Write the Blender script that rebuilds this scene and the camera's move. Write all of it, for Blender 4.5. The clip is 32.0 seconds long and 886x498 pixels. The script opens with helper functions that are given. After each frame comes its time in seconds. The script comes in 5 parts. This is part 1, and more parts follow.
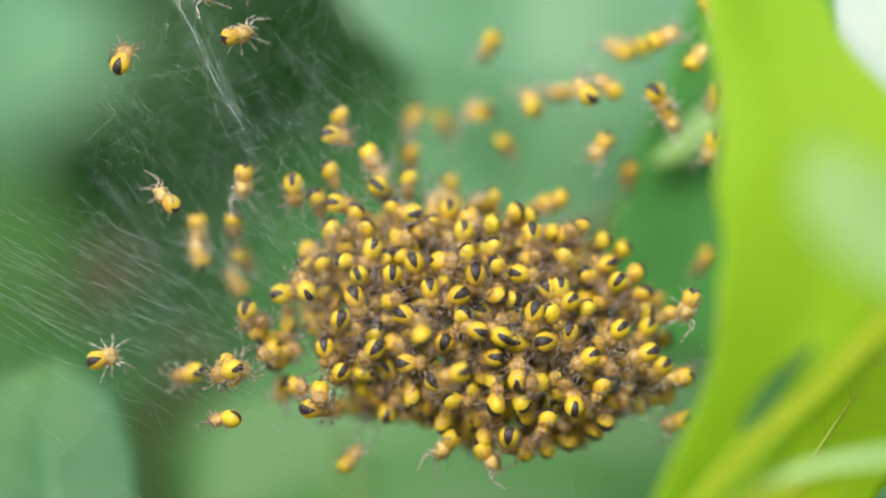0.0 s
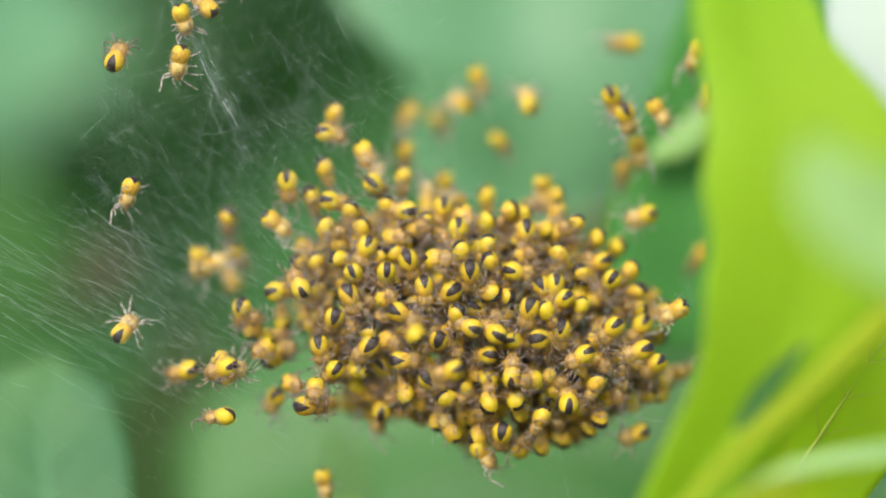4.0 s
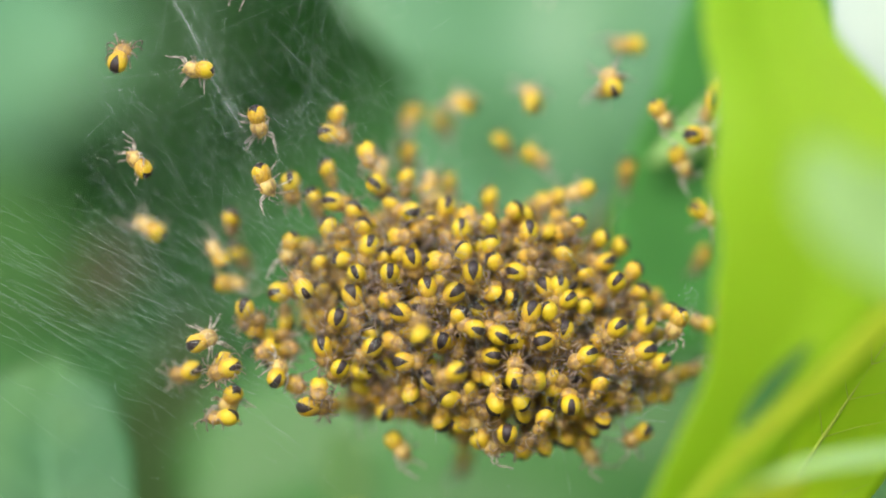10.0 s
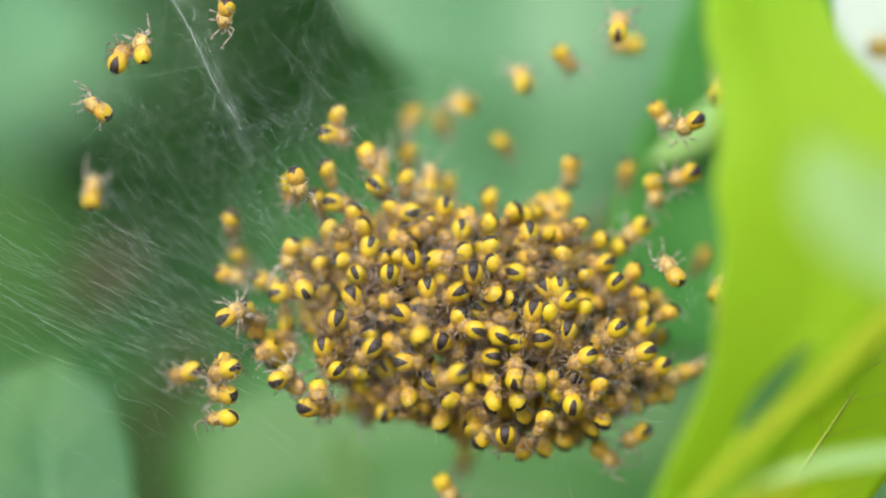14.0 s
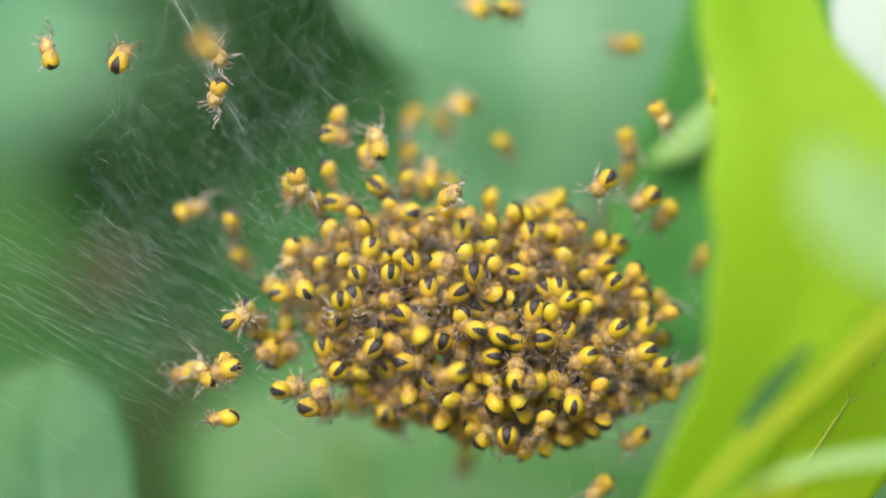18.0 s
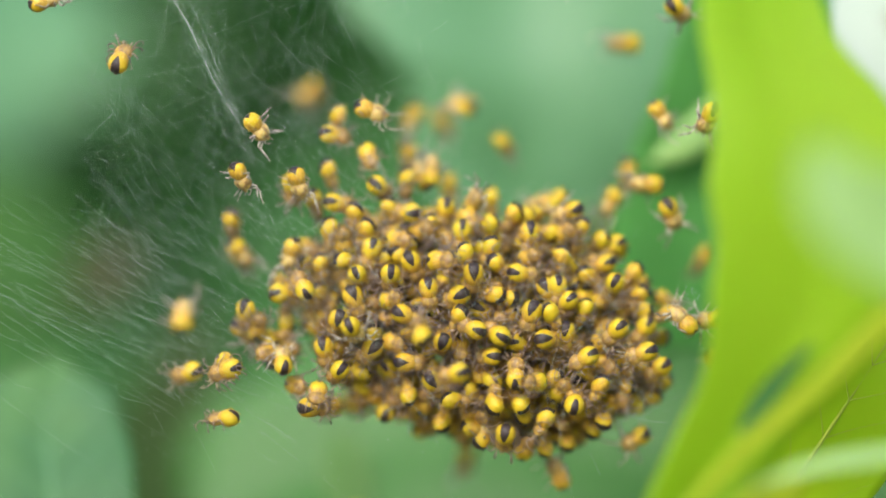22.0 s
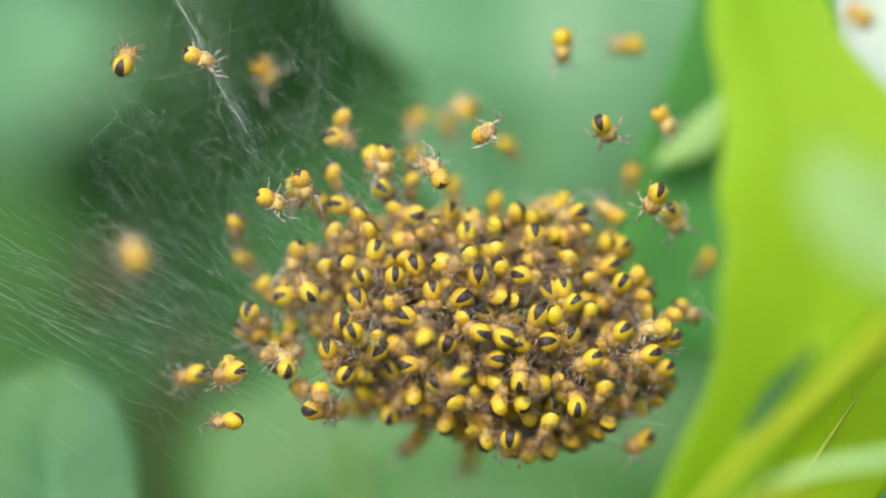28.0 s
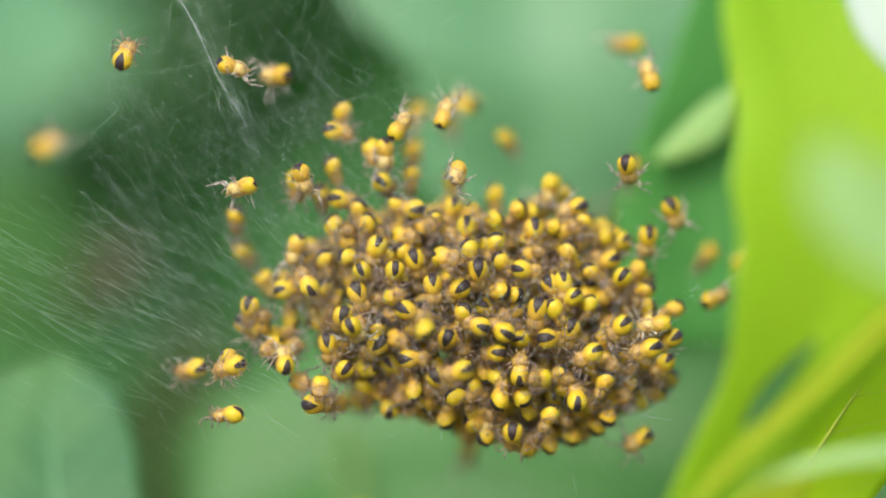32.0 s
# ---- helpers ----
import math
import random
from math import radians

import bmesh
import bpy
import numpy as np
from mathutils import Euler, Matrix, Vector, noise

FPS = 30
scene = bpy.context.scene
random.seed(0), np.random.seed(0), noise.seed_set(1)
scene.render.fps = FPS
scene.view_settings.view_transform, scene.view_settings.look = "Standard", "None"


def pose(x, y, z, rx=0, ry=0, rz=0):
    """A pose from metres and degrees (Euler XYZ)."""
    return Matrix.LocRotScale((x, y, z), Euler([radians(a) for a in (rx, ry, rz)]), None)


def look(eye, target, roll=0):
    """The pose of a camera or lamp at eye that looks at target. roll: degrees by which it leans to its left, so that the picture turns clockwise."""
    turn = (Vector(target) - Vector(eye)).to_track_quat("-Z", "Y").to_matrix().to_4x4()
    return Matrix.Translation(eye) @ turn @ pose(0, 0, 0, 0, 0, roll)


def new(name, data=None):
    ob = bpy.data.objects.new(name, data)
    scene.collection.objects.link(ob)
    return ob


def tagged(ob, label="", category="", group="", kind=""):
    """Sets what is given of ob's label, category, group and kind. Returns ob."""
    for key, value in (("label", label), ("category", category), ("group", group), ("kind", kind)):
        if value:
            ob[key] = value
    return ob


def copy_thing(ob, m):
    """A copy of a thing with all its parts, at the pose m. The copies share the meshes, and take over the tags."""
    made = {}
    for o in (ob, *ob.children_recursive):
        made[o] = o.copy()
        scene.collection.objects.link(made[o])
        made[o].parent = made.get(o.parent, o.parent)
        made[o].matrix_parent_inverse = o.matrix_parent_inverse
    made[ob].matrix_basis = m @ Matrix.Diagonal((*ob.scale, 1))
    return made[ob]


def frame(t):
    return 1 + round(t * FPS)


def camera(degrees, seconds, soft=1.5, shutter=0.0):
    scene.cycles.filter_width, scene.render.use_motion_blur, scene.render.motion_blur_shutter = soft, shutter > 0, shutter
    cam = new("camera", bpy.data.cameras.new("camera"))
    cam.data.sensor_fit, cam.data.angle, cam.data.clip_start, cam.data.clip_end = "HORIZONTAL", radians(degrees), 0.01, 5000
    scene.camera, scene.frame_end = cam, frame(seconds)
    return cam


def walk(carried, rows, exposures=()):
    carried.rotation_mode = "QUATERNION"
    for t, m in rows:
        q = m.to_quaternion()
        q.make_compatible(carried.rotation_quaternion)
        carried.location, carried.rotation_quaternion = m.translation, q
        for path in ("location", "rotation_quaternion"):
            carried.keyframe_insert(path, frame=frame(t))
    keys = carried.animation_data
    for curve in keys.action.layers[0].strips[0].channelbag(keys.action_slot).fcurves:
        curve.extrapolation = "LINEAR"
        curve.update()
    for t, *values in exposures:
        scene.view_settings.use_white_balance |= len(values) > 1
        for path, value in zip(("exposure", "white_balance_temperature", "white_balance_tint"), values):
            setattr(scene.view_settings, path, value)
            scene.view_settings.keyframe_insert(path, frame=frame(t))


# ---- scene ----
# Lengths below are in millimetres unless a name says otherwise; MM turns them into metres.
MM = 0.001
REACH = 190.0  # from the lens to the plane of focus
cam = camera(12, 32.0, soft=1.8)
cam.data.dof.use_dof = True
cam.data.dof.focus_distance = REACH * MM
cam.data.dof.aperture_fstop = 10.0
cam.data.dof.aperture_blades = 0


def eye(x, z):
    """The hand-held camera, looking straight along +y."""
    return pose(x * MM, -REACH * MM, z * MM, 90, 0, 0)


walk(cam, [
    (0, eye(-0.117, 0.079)),
    (0.5, eye(-0.194, 0.038)),
    (1, eye(-0.038, 0.000)),
    (1.5, eye(0.076, -0.155)),
    (2, eye(-0.038, -0.079)),
    (2.5, eye(-0.000, -0.038)),
    (3, eye(-0.000, -0.038)),
    (3.5, eye(0.076, -0.038)),
    (5.5, eye(0.194, -0.038)),
    (6, eye(0.196, 0.000)),
    (6.5, eye(0.196, 0.000)),
    (7, eye(0.155, 0.000)),
    (7.5, eye(0.117, -0.038)),
    (8, eye(0.079, -0.038)),
    (8.5, eye(0.038, 0.000)),
    (9, eye(-0.000, 0.000)),
    (9.5, eye(-0.000, -0.038)),
    (10, eye(-0.000, 0.000)),
    (10.5, eye(-0.000, 0.000)),
    (11, eye(0.076, 0.000)),
    (11.5, eye(0.117, 0.000)),
    (12, eye(0.038, 0.000)),
    (12.5, eye(-0.000, 0.000)),
    (13, eye(-0.079, 0.079)),
    (13.5, eye(-0.079, 0.076)),
    (14, eye(-0.000, 0.038)),
    (14.5, eye(-0.041, 0.038)),
    (16.5, eye(-0.041, 0.117)),
    (17, eye(-0.000, 0.117)),
    (17.5, eye(-0.038, 0.117)),
    (18, eye(-0.038, 0.038)),
    (18.5, eye(-0.000, 0.079)),
    (19, eye(0.079, 0.038)),
    (19.5, eye(0.038, -0.038)),
    (20, eye(-0.000, 0.000)),
    (20.5, eye(0.038, 0.038)),
    (21, eye(-0.038, 0.038)),
    (21.5, eye(-0.038, 0.038)),
    (22, eye(-0.038, 0.038)),
    (22.5, eye(-0.000, 0.038)),
    (23, eye(0.038, 0.038)),
    (23.5, eye(0.038, 0.000)),
    (24, eye(-0.000, 0.000)),
    (24.5, eye(-0.076, 0.038)),
    (25, eye(-0.079, 0.076)),
    (25.5, eye(-0.155, 0.117)),
    (27.5, eye(-0.234, 0.117)),
    (28, eye(-0.234, 0.155)),
    (28.5, eye(-0.234, 0.117)),
    (29, eye(-0.196, 0.038)),
    (29.5, eye(-0.196, 0.038)),
    (30, eye(-0.196, 0.038)),
    (30.5, eye(-0.196, 0.076)),
    (31, eye(-0.234, 0.038)),
    (31.5, eye(-0.196, -0.038)),
    (32, eye(-0.234, -0.117)),
], exposures=[(0, 1.29, 6500, 10), (32, 1.29, 6500, 10)])

# ---- daylight ----
world = bpy.data.worlds.new("sky")
scene.world = world
world.use_nodes = True
sky = world.node_tree.nodes.new("ShaderNodeTexSky")
sky.sky_type, sky.sun_disc = "NISHITA", False
SUN_ELEVATION, SUN_TURN = radians(38), radians(198)
sky.sun_elevation, sky.sun_rotation = SUN_ELEVATION, SUN_TURN
sky.air_density, sky.dust_density = 1.0, 3.0
background = world.node_tree.nodes["Background"]
background.inputs["Strength"].default_value = 0.15
world.node_tree.links.new(sky.outputs["Color"], background.inputs["Color"])

sun = new("sun", bpy.data.lights.new("sun", "SUN"))
sun.data.energy, sun.data.angle, sun.data.color = 1.8, radians(25), (1.0, 0.96, 0.88)
toward = Vector((math.sin(SUN_TURN) * math.cos(SUN_ELEVATION), math.cos(SUN_TURN) * math.cos(SUN_ELEVATION), math.sin(SUN_ELEVATION)))
sun.matrix_world = look(toward * 3.0, (0, 0, 0))


# ---- materials ----
def material(name):
    m = bpy.data.materials.new(name)
    m.use_nodes = True
    return m, m.node_tree, m.node_tree.nodes["Principled BSDF"]


def node(tree, kind, **values):
    n = tree.nodes.new(kind)
    for key, value in values.items():
        put(tree, n.inputs[key.replace("_", " ")], value)
    return n


def put(tree, socket, value):
    if isinstance(value, bpy.types.NodeSocket):
        tree.links.new(value, socket)
    else:
        socket.default_value = value


def calc(tree, operation, a, b=0.0, c=0.0):
    n = tree.nodes.new("ShaderNodeMath")
    n.operation = operation
    for socket, value in zip(n.inputs, (a, b, c)):
        put(tree, socket, value)
    return n.outputs[0]


def ramp(tree, value, low, high, to_low=0.0, to_high=1.0):
    n = tree.nodes.new("ShaderNodeMapRange")
    n.interpolation_type = "SMOOTHSTEP"
    for socket, v in zip(n.inputs, (value, low, high, to_low, to_high)):
        put(tree, socket, v)
    return n.outputs[0]


def blend(tree, factor, a, b, mode="MIX"):
    n = tree.nodes.new("ShaderNodeMix")
    n.data_type, n.blend_type = "RGBA", mode
    for index, v in ((0, factor), (6, a), (7, b)):
        put(tree, n.inputs[index], v)
    return n.outputs[2]


def grain(tree, scale, detail=3.0, vector=None, rough=0.55):
    n = node(tree, "ShaderNodeTexNoise", Scale=scale, Detail=detail, Roughness=rough)
    if vector is None:
        vector = tree.nodes.new("ShaderNodeTexCoord").outputs["Object"]
    tree.links.new(vector, n.inputs["Vector"])
    return n.outputs[0]


def bump(tree, shader, height, strength, distance):
    n = node(tree, "ShaderNodeBump", Strength=strength, Distance=distance, Height=height)
    tree.links.new(n.outputs[0], shader.inputs["Normal"])


def body_place(tree):
    """Where a point lies on its own limb or body, as stored in the mesh."""
    n = tree.nodes.new("ShaderNodeAttribute")
    n.attribute_name = "body"
    return n.outputs["Vector"]


def abdomen_material():
    """Tawny streaked body with a bright yellow cap on its tail, and on that a dark wedge that widens to the rear."""
    m, tree, shader = material("spiderling_abdomen")
    place = body_place(tree)
    split = node(tree, "ShaderNodeSeparateXYZ", Vector=place)
    u, v, w = (calc(tree, "MULTIPLY", split.outputs[i], 1.0 / (0.5 * MM)) for i in range(3))
    chance = tree.nodes.new("ShaderNodeObjectInfo").outputs["Random"]
    fine = calc(tree, "SUBTRACT", grain(tree, 10000.0, 3.0, place), 0.5)
    broad = calc(tree, "SUBTRACT", grain(tree, 3200.0, 2.0, place), 0.5)
    half = ramp(tree, u, 0.40, -0.85, 0.06, calc(tree, "MULTIPLY_ADD", chance, 0.20, 0.30))
    teeth = calc(tree, "SINE", calc(tree, "MULTIPLY_ADD", u, 34.0, calc(tree, "MULTIPLY", chance, 6.0)))
    half = calc(tree, "MULTIPLY_ADD", teeth, 0.018, half)
    edge = calc(tree, "SUBTRACT", half, calc(tree, "ABSOLUTE", v))
    edge = calc(tree, "MINIMUM", edge, calc(tree, "SUBTRACT", calc(tree, "MULTIPLY_ADD", chance, 0.50, -0.22), u))
    edge = calc(tree, "MINIMUM", edge, calc(tree, "ADD", w, calc(tree, "MULTIPLY_ADD", chance, 0.35, 0.25)))
    edge = calc(tree, "MULTIPLY_ADD", fine, 0.12, calc(tree, "MULTIPLY_ADD", broad, 0.10, edge))
    wedge = ramp(tree, edge, 0.0, 0.06)
    back = blend(tree, chance, (0.385, 0.292, 0.010, 1), (0.38, 0.258, 0.009, 1))
    back = blend(tree, ramp(tree, fine, 0.02, 0.25), back, (0.40, 0.325, 0.012, 1))
    streak = node(tree, "ShaderNodeTexNoise", Scale=1.0, Detail=4.0)
    stretched = node(tree, "ShaderNodeVectorMath", Vector=place)
    stretched.operation = "MULTIPLY"
    stretched.inputs[1].default_value = (3500.0, 15000.0, 9000.0)
    tree.links.new(stretched.outputs[0], streak.inputs["Vector"])
    tawny = blend(tree, ramp(tree, streak.outputs[0], 0.36, 0.64), (0.26, 0.155, 0.026, 1), (0.46, 0.305, 0.036, 1))
    tawny = blend(tree, ramp(tree, broad, -0.1, 0.25, 0.0, 0.6), tawny, (0.45, 0.262, 0.020, 1))
    tail = calc(tree, "ADD", calc(tree, "MULTIPLY", u, -0.86), calc(tree, "MULTIPLY", w, 0.44))
    tail = calc(tree, "MULTIPLY_ADD", broad, 0.5, calc(tree, "MULTIPLY_ADD", fine, 0.25, tail))
    cap = ramp(tree, tail, calc(tree, "MULTIPLY_ADD", chance, 0.42, -0.24), calc(tree, "MULTIPLY_ADD", chance, 0.42, -0.02))
    other = calc(tree, "FRACT", calc(tree, "MULTIPLY", chance, 7.0))
    side = calc(tree, "MULTIPLY_ADD", broad, 0.35, calc(tree, "ABSOLUTE", v))
    lobe = ramp(tree, side, calc(tree, "MULTIPLY_ADD", other, 0.75, 0.50), calc(tree, "MULTIPLY_ADD", other, 0.75, 0.62), 1.0, 0.12)
    colour = blend(tree, calc(tree, "MULTIPLY", cap, lobe), tawny, back)
    colour = blend(tree, wedge, colour, (0.018, 0.012, 0.012, 1))
    tree.links.new(colour, shader.inputs["Base Color"])
    put(tree, shader.inputs["Roughness"], ramp(tree, fine, -0.3, 0.3, 0.40, 0.62))
    shader.inputs["Specular IOR Level"].default_value = 0.32
    shader.inputs["Subsurface Weight"].default_value = 0.3
    shader.inputs["Subsurface Radius"].default_value = (0.9, 0.5, 0.1)
    shader.inputs["Subsurface Scale"].default_value = 0.16 * MM
    bump(tree, shader, calc(tree, "ADD", fine, streak.outputs[0]), 0.5, 0.05 * MM)
    return m


def thorax_material(name, bright, dull):
    """Translucent tawny-grey shield, unevenly darker in its middle."""
    m, tree, shader = material(name)
    place = body_place(tree)
    split = node(tree, "ShaderNodeSeparateXYZ", Vector=place)
    v = calc(tree, "MULTIPLY", split.outputs[1], 1.0 / MM)
    fine, broad = grain(tree, 14000.0, 3.0, place), grain(tree, 4000.0, 3.0, place)
    chance = tree.nodes.new("ShaderNodeObjectInfo").outputs["Random"]
    tawny = blend(tree, chance, (*bright, 1), (*dull, 1))
    colour = blend(tree, ramp(tree, broad, 0.38, 0.66), tawny, (0.19, 0.115, 0.045, 1))
    colour = blend(tree, ramp(tree, calc(tree, "ABSOLUTE", v), 0.10, 0.03, 0.0, 0.6), colour, (0.13, 0.080, 0.045, 1))
    tree.links.new(colour, shader.inputs["Base Color"])
    shader.inputs["Roughness"].default_value = 0.5
    shader.inputs["Specular IOR Level"].default_value = 0.35
    shader.inputs["Subsurface Weight"].default_value = 0.35
    shader.inputs["Subsurface Radius"].default_value = (0.9, 0.55, 0.25)
    shader.inputs["Subsurface Scale"].default_value = 0.14 * MM
    bump(tree, shader, fine, 0.5, 0.04 * MM)
    return m


def leg_material(name, bright, dull, ring):
    """Thin glassy grey-brown legs, ringed darker at the joints."""
    m, tree, shader = material(name)
    place = body_place(tree)
    far = tree.nodes.new("ShaderNodeVectorMath")
    far.operation = "LENGTH"
    tree.links.new(place, far.inputs[0])
    rings = calc(tree, "SINE", calc(tree, "MULTIPLY", far.outputs["Value"], 17.0 / MM))
    chance = tree.nodes.new("ShaderNodeObjectInfo").outputs["Random"]
    pale = blend(tree, chance, (*bright, 1), (*dull, 1))
    colour = blend(tree, ramp(tree, rings, 0.0, 0.7), pale, (*ring, 1))
    tree.links.new(colour, shader.inputs["Base Color"])
    shader.inputs["Roughness"].default_value = 0.45
    shader.inputs["Transmission Weight"].default_value = 0.3
    shader.inputs["Specular IOR Level"].default_value = 0.4
    return m


def leaf_material(name, colour, other, through_colour, glow=0.4, gloss=0.45, mottle=120.0):
    """A living leaf: waxy skin, uneven green, light passing through the blade."""
    m, tree, shader = material(name)
    place = tree.nodes.new("ShaderNodeTexCoord").outputs["Object"]
    broad, fine = grain(tree, mottle, 3.0, place), grain(tree, 2200.0, 3.0, place)
    green = blend(tree, ramp(tree, broad, 0.35, 0.65), (*colour, 1), (*other, 1))
    green = blend(tree, ramp(tree, fine, 0.3, 0.7, 0.0, 0.3), green, (*other, 1))
    tree.links.new(green, shader.inputs["Base Color"])
    put(tree, shader.inputs["Roughness"], ramp(tree, fine, 0.3, 0.7, gloss - 0.06, gloss + 0.08))
    shader.inputs["Specular IOR Level"].default_value = 0.3
    bump(tree, shader, fine, 0.25, 0.08 * MM)
    shine = node(tree, "ShaderNodeBsdfTranslucent", Color=(*through_colour, 1))
    mix = node(tree, "ShaderNodeMixShader", Fac=glow)
    tree.links.new(shader.outputs[0], mix.inputs[1])
    tree.links.new(shine.outputs[0], mix.inputs[2])
    tree.links.new(mix.outputs[0], tree.nodes["Material Output"].inputs["Surface"])
    return m


def silk_material():
    m, tree, shader = material("silk")
    shader.inputs["Base Color"].default_value = (0.50, 0.60, 0.57, 1)
    shader.inputs["Roughness"].default_value = 0.35
    put(tree, shader.inputs["Alpha"], ramp(tree, grain(tree, 900.0, 2.0), 0.3, 0.65, 0.08, 0.75))
    return m


def soil_material():
    m, tree, shader = material("soil")
    broad, fine = grain(tree, 3.0, 4.0), grain(tree, 60.0, 4.0)
    colour = blend(tree, ramp(tree, broad, 0.4, 0.6), (0.05, 0.035, 0.02, 1), (0.035, 0.07, 0.02, 1))
    colour = blend(tree, ramp(tree, fine, 0.35, 0.65, 0.0, 0.5), colour, (0.10, 0.08, 0.05, 1))
    tree.links.new(colour, shader.inputs["Base Color"])
    shader.inputs["Roughness"].default_value = 0.9
    bump(tree, shader, fine, 0.6, 0.01)
    return m


ABDOMEN, THORAX, LEG, SILK, SOIL = abdomen_material(), thorax_material("spiderling_thorax", (0.38, 0.252, 0.042), (0.28, 0.180, 0.032)), leg_material("spiderling_leg", (0.33, 0.24, 0.175), (0.18, 0.13, 0.105), (0.115, 0.083, 0.074)), silk_material(), soil_material()
THORAX_PALE = thorax_material("spiderling_thorax_pale", (0.42, 0.315, 0.10), (0.34, 0.25, 0.08))
LEG_PALE = leg_material("spiderling_leg_pale", (0.44, 0.41, 0.34), (0.31, 0.28, 0.23), (0.17, 0.145, 0.12))
LEAF_LIME = leaf_material("leaf_lime", (0.212, 0.378, 0.013), (0.245, 0.385, 0.018), (0.53, 0.78, 0.04), 0.55, 0.42, 60.0)
LEAF_FRESH = leaf_material("leaf_fresh", (0.25, 0.36, 0.014), (0.30, 0.37, 0.02), (0.56, 0.68, 0.02), 0.45, 0.5)
LEAF_PALE = leaf_material("leaf_pale", (0.094, 0.222, 0.116), (0.074, 0.196, 0.086), (0.12, 0.31, 0.10), 0.3, 0.5)
LEAF_GREEN = leaf_material("leaf_green", (0.039, 0.138, 0.025), (0.033, 0.124, 0.021), (0.10, 0.36, 0.05), 0.3, 0.5)
LEAF_BLUE = leaf_material("leaf_blue", (0.028, 0.106, 0.040), (0.060, 0.155, 0.048), (0.05, 0.19, 0.05), 0.3, 0.6)
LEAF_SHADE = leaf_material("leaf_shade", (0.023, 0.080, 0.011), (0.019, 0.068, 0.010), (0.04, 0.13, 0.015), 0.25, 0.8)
LEAF_CREAM = leaf_material("leaf_cream", (0.24, 0.40, 0.15), (0.21, 0.37, 0.11), (0.32, 0.48, 0.12), 0.35, 0.5)
LEAF_EDGE = leaf_material("leaf_edge", (0.070, 0.25, 0.055), (0.055, 0.20, 0.042), (0.11, 0.42, 0.07), 0.38, 0.55)
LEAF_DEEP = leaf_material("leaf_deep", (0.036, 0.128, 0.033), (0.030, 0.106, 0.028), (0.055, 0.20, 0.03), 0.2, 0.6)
LEAF_SPOT = leaf_material("leaf_spot", (0.105, 0.225, 0.065), (0.085, 0.195, 0.05), (0.14, 0.32, 0.07), 0.3, 0.5)
# the shade of the lower gap, put into a very dark green
LEAF_GAP_SHADE = leaf_material("leaf_gap_shade", (0.020, 0.060, 0.011), (0.026, 0.050, 0.012), (0.04, 0.09, 0.015), 0.2, 0.8)
# whitish colour holding the brightness of the sky beyond the lime leaf
LEAF_SKY = leaf_material("leaf_sky", (0.42, 0.51, 0.44), (0.39, 0.48, 0.41), (0.43, 0.51, 0.44), 0.3, 0.5)
LEAF_RIB = leaf_material("leaf_rib", (0.46, 0.56, 0.07), (0.42, 0.52, 0.06), (0.6, 0.7, 0.1), 0.3, 0.5)
LEAF_DRY = leaf_material("leaf_dry", (0.085, 0.088, 0.045), (0.062, 0.068, 0.035), (0.16, 0.13, 0.05), 0.2, 0.6)
LEAF_VEINED = leaf_material("leaf_veined", (0.38, 0.60, 0.014), (0.45, 0.62, 0.017), (0.55, 0.78, 0.02), 0.45, 0.5, 200.0)
STALK = leaf_material("stalk", (0.36, 0.50, 0.03), (0.46, 0.50, 0.05), (0.5, 0.6, 0.03), 0.3, 0.4)


# ---- building ----
def mesh_from(bm, name, mats, smooth=True, body=False):
    data = bpy.data.meshes.new(name)
    if smooth:
        for face in bm.faces:
            face.smooth = True
    bm.to_mesh(data)
    bm.free()
    if body:
        spots = np.zeros(len(data.vertices) * 3, dtype=np.float32)
        data.vertices.foreach_get("co", spots)
        data.attributes.new("body", "FLOAT_VECTOR", "POINT").data.foreach_set("vector", spots)
    for m in mats:
        data.materials.append(m)
    return data


def part(name, bm, m, parent, label="", body=False):
    ob = new(name, mesh_from(bm, name, [m], True, body))
    ob.parent = parent
    return tagged(ob, label)


def tube(bm, points, radii, sides=6):
    """A tapered tube through the points, closed at both ends."""
    rings, count = [], len(points)
    lift = Vector((0.13, 0.21, 0.97))
    for i, p in enumerate(points):
        along = (points[min(i + 1, count - 1)] - points[max(i - 1, 0)]).normalized()
        a = along.cross(lift)
        a = a.normalized() if a.length > 1e-9 else along.orthogonal().normalized()
        b = along.cross(a)
        rings.append([bm.verts.new(p + (a * math.cos(2 * math.pi * k / sides) + b * math.sin(2 * math.pi * k / sides)) * radii[i]) for k in range(sides)])
    for lower, upper in zip(rings, rings[1:]):
        for k in range(sides):
            bm.faces.new((lower[k], lower[(k + 1) % sides], upper[(k + 1) % sides], upper[k]))
    bm.faces.new(rings[0][::-1])
    bm.faces.new(rings[-1])


def curve_points(ends, steps):
    """A smooth line through control points (Catmull-Rom)."""
    pts = [ends[0] * 2 - ends[1], *ends, ends[-1] * 2 - ends[-2]]
    out = []
    for i in range(1, len(pts) - 2):
        a, b, c, d = pts[i - 1:i + 3]
        for k in range(steps):
            t = k / steps
            out.append(0.5 * (2 * b + (c - a) * t + (2 * a - 5 * b + 4 * c - d) * t * t + (3 * b - 3 * c + d - a) * t ** 3))
    return out + [ends[-1]]


def at(x, z, depth=0.0):
    """A place on the line of sight that crosses the plane of focus at x, z, so far behind that plane."""
    k = (REACH + depth) / REACH
    return Vector((x * k, depth, z * k)) * MM


# ---- ground ----
GROUND = -160.0


